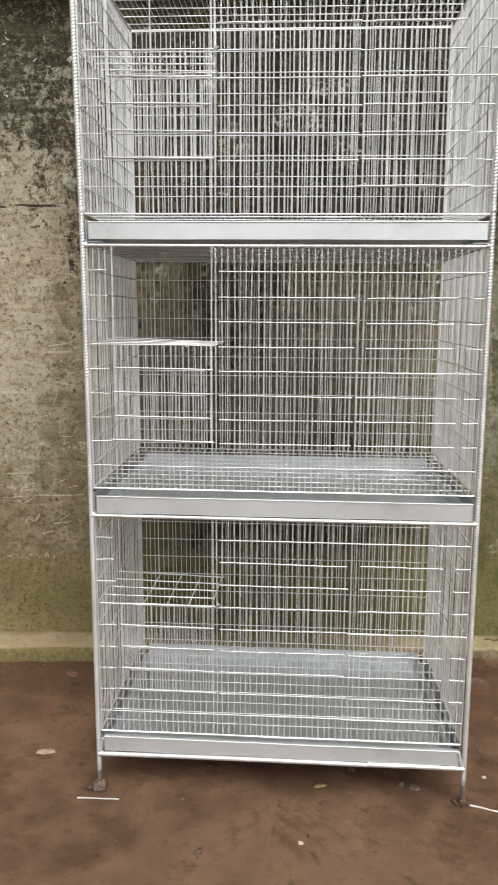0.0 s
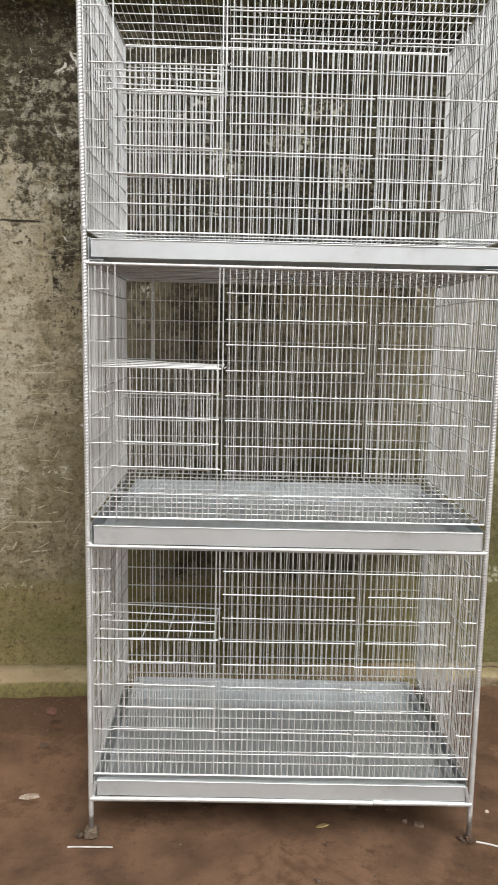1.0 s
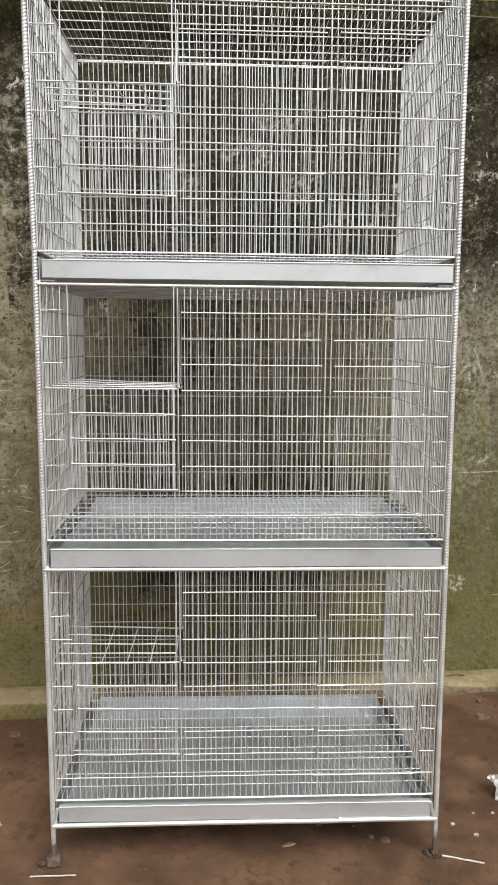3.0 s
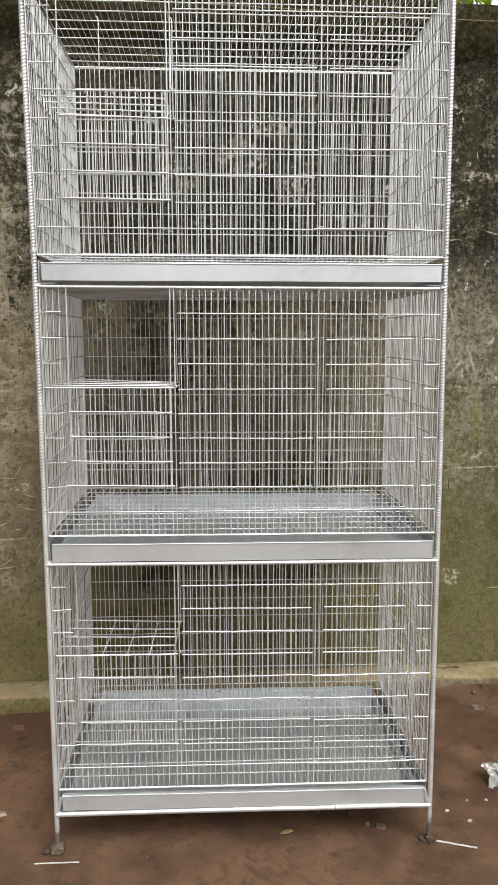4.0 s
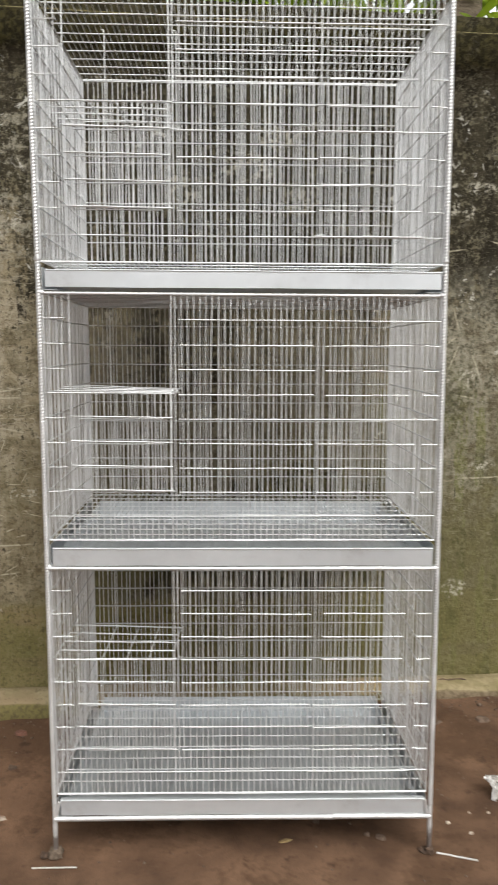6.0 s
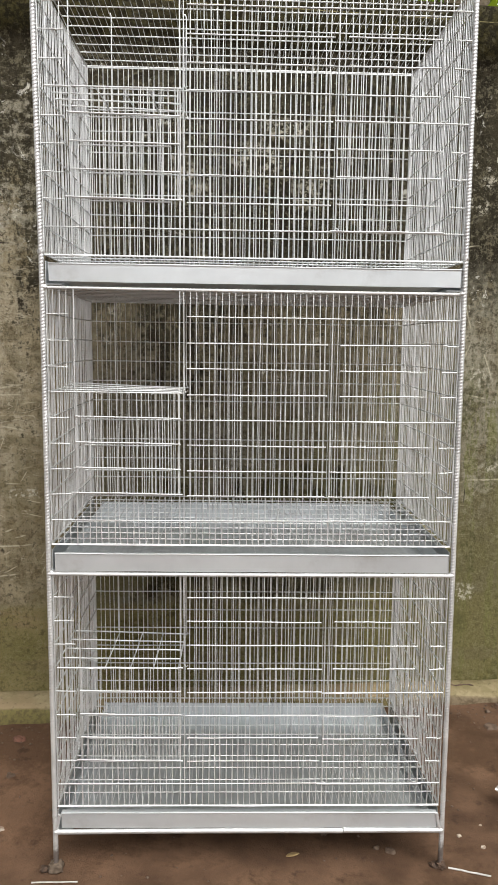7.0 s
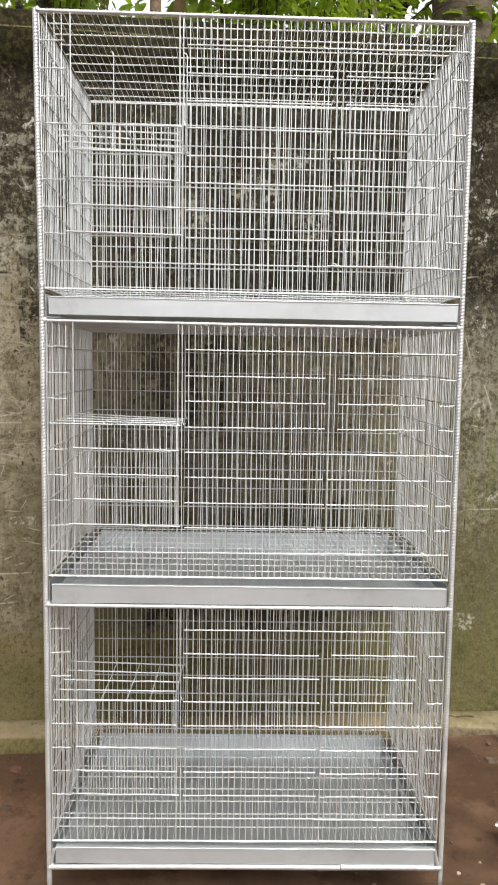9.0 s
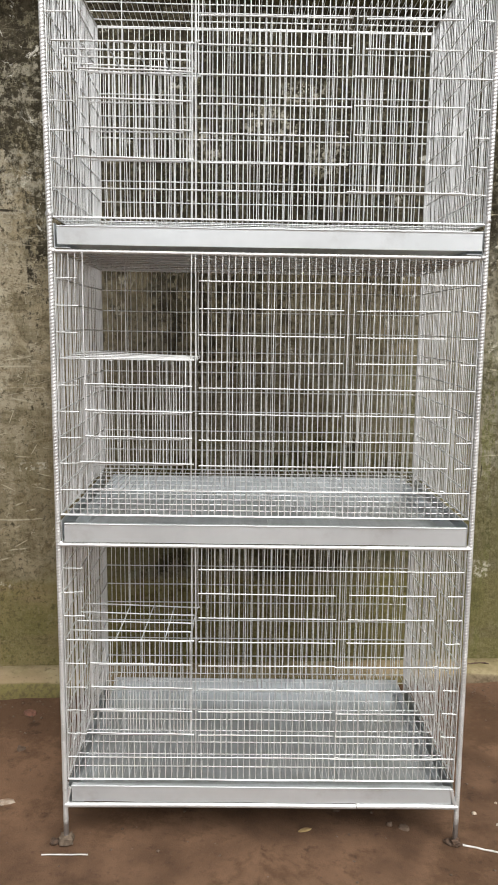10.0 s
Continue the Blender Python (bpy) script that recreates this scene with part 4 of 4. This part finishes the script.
    shelf = Panel("nest_shelf", cage, [(sx0, -0.003, lev(sx0, shelf_z)), (sx1, -0.003, lev(sx1, shelf_z))], "flat wire nest shelf at the open hatch", 0.0019, False)
    for i in range(1, 5):
        y = -0.003 + deep * i / 4
        up = (0.004 + tilt(sx0)) * i / 4
        upr = (0.004 + tilt(sx1)) * i / 4
        xb = sx1 - (0.0 if i == 4 else 0.008)
        shelf.rod((sx0 + random.uniform(0.0, 0.006), y, lev(sx0, shelf_z) + up), (xb, y, lev(xb, shelf_z) + upr), 0.0018)
    for x in (-0.332, -0.274, -0.2215, sx1 - 0.008):
        shelf.rod((x - 0.003, -0.002, lev(x, shelf_z) - 0.003), (x + 0.003, deep, lev(x, shelf_z) + tilt(x) + 0.001), R_ROD * 1.1)
    for x, y in ((-0.331, 0.202), (sx1 - 0.002, 0.200)):
        hang = Wires()
        zt = lev(x, z1)
        zb = lev(x, shelf_z) + tilt(x) + 0.004
        hang.run([(x - 0.007, y, zt + 0.004), (x - 0.002, y, zt + 0.003), (x, y, zt - 0.004), (x - 0.001, y + 0.004, (zt + zb) / 2), (x, deep - 0.004, zb + 0.006), (x + 0.004, deep - 0.001, zb)], R_ROD)
        hang.done("shelf_hanger", WIRE, cage)

    # sides, back, roof and floor grids
    for s in (-1, 1):
        x = s * (W + 0.001)
        za, zb = lev(s * W, z0), lev(s * W, z1)
        side = Panel("side_panel", cage, [(x - (s < 0) * spread(z0), 0.004, za), (x, D - 0.004, za), (x, D - 0.004, zb), (x - (s < 0) * spread(z1), 0.004, zb)])
        q = int(round(D / PITCH))
        for i in range(1, q):
            y = D * i / q + random.gauss(0, 0.0008)
            out = s < 0
            side.wire((x - out * spread(z0, y), y, za), (x - out * spread(z1, y), y + random.gauss(0, 0.0008), zb), R_WIRE, 0.0010, 5)
        for k in range(1, 10):
            z = lev(s * W, row(k)) + 0.002
            bend = random.uniform(-0.002, 0.005)
            side.add("rod", [(x - (s < 0) * spread(row(k), D * t) - s * (0.0030 if 0 < j < 8 else 0.0), D * t, z + bend * math.sin(math.pi * t)) for j, t in enumerate((0.008, 0.03, 0.18, 0.34, 0.5, 0.66, 0.82, 0.97, 0.992))], R_ROD * 1.15)
    yb = D - 0.003
    back = Panel("back_panel", cage, [(-W, yb, lev(-W, z0)), (W, yb, lev(W, z0)), (W, yb, lev(W, z1)), (-W, yb, lev(-W, z1))])
    for u in uprights(-W, W):
        u += random.gauss(0, 0.0012)
        back.wire((u, yb, lev(u, z0)), (u + random.gauss(0, 0.0010), yb, lev(u, z1)), R_WIRE, 0.0010, 5)
    for k in range(1, 10):
        z = row(k) + 0.001
        back.rod((-W, yb - 0.0026, lev(-W, z)), (W, yb - 0.0026, lev(W, z)), R_ROD, 0.0007, 8)
    for name, z in (("floor_grid", z0 - 0.0015), ("roof_grid", z1 + 0.0015)):
        g = Panel(name, cage, [(-W, 0.0, lev(-W, z)), (W, 0.0, lev(W, z)), (W, D, lev(W, z)), (-W, D, lev(-W, z))])
        for u in uprights(-W, W):
            u += random.gauss(0, 0.0008)
            g.wire((u, 0.001, lev(u, z) + 0.0024), (u, D - 0.001, lev(u, z) + 0.0024), R_WIRE * 0.68, 0.0009, 4)
        for i in range(1, 10):
            y = D * i / 10 + random.gauss(0, 0.001)
            g.rod((-W, y, lev(-W, z)), (W, y, lev(W, z)), R_ROD, 0.0007, 8)
    return cage


for i, z0 in enumerate(TIERS):
    build_cage(i, z0)


# ---- droppings trays ----
def build_tray(x0, x1, z_left, z_right, height, deep, seed):
    """A folded sheet tray: floor, four walls with a rolled lip, thicker front face."""
    random.seed(seed)
    tray = new("droppings_tray")
    tray.location = ((x0 + x1) / 2, 0, (z_left + z_right) / 2 - height)
    tagged(tray, "galvanised sheet metal tray slid in under the cage floor", "tray", group="droppings trays")
    half = (x1 - x0) / 2
    tip = (z_right - z_left) / (2 * half)

    def shell(name, rings, closed=True, mat=SHEET, inset=0.0):
        """Strips swept along x with a little buckle."""
        m = 28
        v, f = [], []
        for i in range(m + 1):
            x = (half - inset) * (2 * i / m - 1)
            for y, z in rings:
                wob = 0.0009 * noise.noise(Vector((x * 6 + seed, y * 8, z * 20)))
                v.append((x, y + wob, z + tip * x + wob))
        k = len(rings)
        for i in range(m):
            for j in range(k if closed else k - 1):
                a, b = i * k + j, i * k + (j + 1) % k
                f.append((a, b, b + k, a + k))
        f.append(tuple(range(k)))
        f.append(tuple(reversed([m * k + j for j in range(k)])))
        return link_mesh(name, v, f, mat, tray)

    t = 0.0012
    shell("front_panel", [(-0.003, 0.0), (-0.004, height - 0.004), (-0.0045, height - 0.001), (-0.002, height), (0.009, height - 0.001), (0.009, height - 0.0025), (0.0, height - 0.003), (0.0, 0.0)])
    shell("tray_floor", [(0.0, 0.0), (0.0, t), (deep * 0.5, t - 0.001), (deep, t), (deep, 0.0), (deep * 0.5, -0.001)], mat=SHEET_SHADED, inset=0.018)
    shell("back_panel", [(deep, 0.0), (deep + 0.002, 0.046), (deep + 0.004, 0.046), (deep + 0.003, 0.0)], mat=SHEET_BRIGHT, inset=0.018)
    rim = Wires(8)
    rim.run([(half * k, -0.0045, height - 0.001 + tip * half * k + random.uniform(-0.0004, 0.0004)) for k in np.linspace(-1, 1, 15)], 0.0014)
    rim.done("rim", SHEET, tray)
    for s in (-1, 1):
        bm = bmesh.new()
        xa, xb = s * (half - 0.0165), s * (half - 0.0165 - t)
        q = [bm.verts.new((x, y, z + tip * x)) for x in (xa, xb) for y, z in ((0.004, 0.0), (deep, 0.0), (deep, height * 0.85), (0.004, height - 0.004))]
        for a in ((0, 1, 2, 3), (7, 6, 5, 4), (0, 4, 5, 1), (1, 5, 6, 2), (2, 6, 7, 3), (3, 7, 4, 0)):
            bm.faces.new([q[i] for i in a])
        bmesh.ops.recalc_face_normals(bm, faces=bm.faces)
        part("side_panel", bm, SHEET, tray)
    return tray


build_tray(-0.4403, 0.4443, 0.150, 0.144, 0.040, 0.53, 1)
build_tray(-0.4413, 0.4445, 0.7735, 0.770, 0.042, 0.53, 2)
build_tray(-0.4409, 0.4445, 1.4075, 1.4045, 0.0385, 0.53, 3)


# ---- litter on the soil ----
def stick(a, b, r, label):
    w = Wires(7)
    a, b = Vector((*a, ground_z(*a) + r)), Vector((*b, ground_z(*b) + r))
    w.line(a, b, r, 0.0006, 6)
    ob = w.done("wire_offcut", ROD_WHITE, None)
    tagged(ob, label, "wire offcut", group="wire offcuts")


stick((-0.504, -0.043), (-0.398, -0.042), 0.0018, "straight white wire offcut lying on the soil")
stick((0.478, -0.004), (0.571, -0.036), 0.0023, "thin white wire offcut lying beside the post foot")


def flake(x, y, size, mat, name, label, category, group="", seed=0, thick=0.004, slim=0.75, turn=0.0):
    """An irregular flat crumb."""
    rng = random.Random(seed)
    bm = bmesh.new()
    n = 11
    z = ground_z(x, y)
    ring_b, ring_t = [], []
    for i in range(n):
        a = 2 * math.pi * i / n
        r = size * rng.uniform(0.65, 1.1)
        px, py = r * math.cos(a), slim * r * math.sin(a)
        px, py = px * math.cos(turn) - py * math.sin(turn), px * math.sin(turn) + py * math.cos(turn)
        ring_b.append(bm.verts.new((x + px, y + py, z - 0.002)))
        ring_t.append(bm.verts.new((x + 0.8 * px, y + 0.8 * py, z + thick * rng.uniform(0.6, 1.2))))
    top = bm.verts.new((x, y, z + thick * 1.25))
    for i in range(n):
        j = (i + 1) % n
        bm.faces.new((ring_b[i], ring_b[j], ring_t[j], ring_t[i]))
        bm.faces.new((ring_t[i], ring_t[j], top))
    ob = part(name, bm, mat)
    tagged(ob, label, category, group)
    return ob


CRUMBS = [(0.54, 0.114, 9), (0.588, 0.067, 9), (0.659, 0.152, 8), (0.708, 0.132, 7), (0.727, 0.125, 9), (0.754, 0.111, 10), (0.774, 0.113, 9), (0.527, -0.187, 19), (0.057, -0.171, 10), (0.689, -0.062, 6), (0.608, 0.154, 5), (0.661, -0.162, 6), (0.624, -0.189, 7)]
for i, (x, y, s) in enumerate(CRUMBS):
    flake(x, y, s / 1150, PAINT, "cement_crumb", "pale cement crumb pressed into the soil", "crumb", "pale crumbs", 40 + i)
for i, (x, y, s) in enumerate([(0.194, 0.124, 12), (0.35, 0.056, 17), (0.318, 0.066, 10), (-0.176, -0.217, 12), (0.638, 0.606, 26), (0.8, 0.624, 30), (-0.665, 0.362, 16)]):
    flake(x, y, s / 1000, STONE, "flat_stone", "small flat brown stone bedded in soil", "stone", "flat stones", 80 + i, 0.006)
flake(-0.648, 0.150, 0.034, PAPER, "paper_scrap", "long torn dirty white paper scrap on the soil", "paper scrap", seed=7, thick=0.008, slim=0.34, turn=0.2)
flake(-0.684, 0.532, 0.028, BRICK, "brick_chip", "flat reddish brick chip in the soil", "brick chip", seed=8, thick=0.008)


def fallen_leaf(x, y, turn):
    leaf = Leaves()
    z = ground_z(x, y) + 0.004
    a = Vector((math.cos(turn), math.sin(turn), 0.1))
    leaf.blade(Vector((x, y, z)) - a * 0.016, a, Vector((0, 0.1, 1)), 0.034, 0.017, 0.0, 5)
    ob = leaf.done("fallen_leaf", DRY_LEAF, None)
    mod = ob.modifiers.new("thickness", "SOLIDIFY")
    mod.thickness = 0.0008
    tagged(ob, "small yellowed dry leaf on bare soil", "leaf")


fallen_leaf(0.107, 0.038, 0.2)


def cap_disc(x, y, r):
    z = ground_z(x, y) + 0.001
    bm = bmesh.new()
    prof = [(r, 0.0), (r, 0.005), (r * 0.93, 0.008), (r * 0.80, 0.0055), (r * 0.35, 0.005), (r * 0.28, 0.009), (r * 0.12, 0.009)]
    rings = []
    for rr, h in prof:
        rings.append([bm.verts.new((x + rr * math.cos(2 * math.pi * k / 24), y + rr * math.sin(2 * math.pi * k / 24), z + h)) for k in range(24)])
    for a, b in zip(rings, rings[1:]):
        for k in range(24):
            j = (k + 1) % 24
            bm.faces.new((a[k], a[j], b[j], b[k]))
    bm.faces.new(rings[-1])
    ob = part("plastic_disc", bm, CLAY, smooth=True)
    tagged(ob, "faded pink round plastic disc on the soil", "disc")


cap_disc(0.912, 0.606, 0.031)


def film_scrap(x, y):
    """A crumpled clear film wrapper standing bent over like a tent: a knotted top and two flaring creased wings."""
    rng = random.Random(5)
    bm = bmesh.new()
    z = ground_z(x, y)
    top = Vector((x - 0.022, y + 0.016, z + 0.046))
    for end, over, w0, w1, across in (((-0.004, -0.018, 0.001), (0.006, -0.004, 0.010), 0.016, 0.040, (1.0, 0.35, 0.05)), ((0.034, 0.006, 0.014), (0.008, 0.004, 0.012), 0.018, 0.028, (0.45, 0.9, 0.45))):
        end = Vector((x, y, z)) + Vector(end)
        side = Vector(across).normalized()
        grid = []
        for i in range(12):
            u = i / 11
            c = top.lerp(end, u) + Vector(over) * math.sin(math.pi * u)
            wide = w0 + (w1 - w0) * u ** 1.6
            row = []
            for j in range(7):
                q = j / 6 - 0.5
                pleat = 0.0042 * (1 if j % 2 else -1) * (0.5 + u)
                p = c + side * wide * q + Vector((0.3, -0.8, 0.5)) * pleat + Vector([rng.uniform(-0.0022, 0.0022) for _ in range(3)])
                p.z = max(p.z, z + 0.001)
                row.append(bm.verts.new(p))
            grid.append(row)
        for a, b in zip(grid, grid[1:]):
            for j in range(6):
                bm.faces.new((a[j], a[j + 1], b[j + 1], b[j]))
    knot = bmesh.ops.create_icosphere(bm, subdivisions=2, radius=0.009)["verts"]
    for v in knot:
        v.co = top + Vector((v.co.x * 1.3, v.co.y, v.co.z * 0.8)) * rng.uniform(0.6, 1.35)
    ob = part("plastic_wrapper", bm, FOIL)
    mod = ob.modifiers.new("thickness", "SOLIDIFY")
    mod.thickness = 0.0004
    tagged(ob, "crumpled shiny clear plastic wrapper on the soil", "wrapper")


film_scrap(0.708, 0.219)


def clods():
    """Loose crumbs of soil banked against the kerb and strewn about."""
    rng = random.Random(77)
    v, f = [], []
    for _ in range(900):
        x = rng.uniform(-1.4, 1.5)
        if rng.random() < 0.6:
            y = wall_y(x, 0.1) - 0.115 - abs(rng.gauss(0, 0.07))
        else:
            y = rng.uniform(-0.7, 0.6)
        r = rng.uniform(0.0015, 0.0045) * (2.0 if rng.random() < 0.08 else 1.0)
        z = ground_z(x, y) + 0.3 * r
        b = len(v)
        for px, py, pz in ((1, 0, 0), (0.3, 0.95, 0), (-0.8, 0.6, 0), (-0.8, -0.6, 0), (0.3, -0.95, 0), (0.1, 0.0, 0.8), (0, 0, -0.6)):
            k = r * rng.uniform(0.7, 1.3)
            v.append((x + px * k, y + py * k, z + pz * k))
        for k in range(5):
            n2 = (k + 1) % 5
            f += [(b + k, b + n2, b + 5), (b + n2, b + k, b + 6)]
    ob = link_mesh("soil_crumbs", v, f, STONE, smooth=True)
    tagged(ob, "loose brown soil crumbs strewn over the ground", "soil crumbs", kind="stuff")


clods()


def kerb_twig():
    """A crooked dark twig lying on the kerb top."""
    w = Wires(6)
    pts = []
    for k in range(7):
        x = 0.705 + 0.0165 * k
        top = 0.090 - 0.0235 * x
        pts.append((x, wall_y(x, 0.1) - 0.035 + 0.004 * math.sin(k * 1.9), top - 0.001 + 0.003 * (k % 2)))
    w.run(pts, 0.0028)
    ob = w.done("twig", MUD, None)
    tagged(ob, "crooked dark twig lying on the kerb", "twig")


kerb_twig()
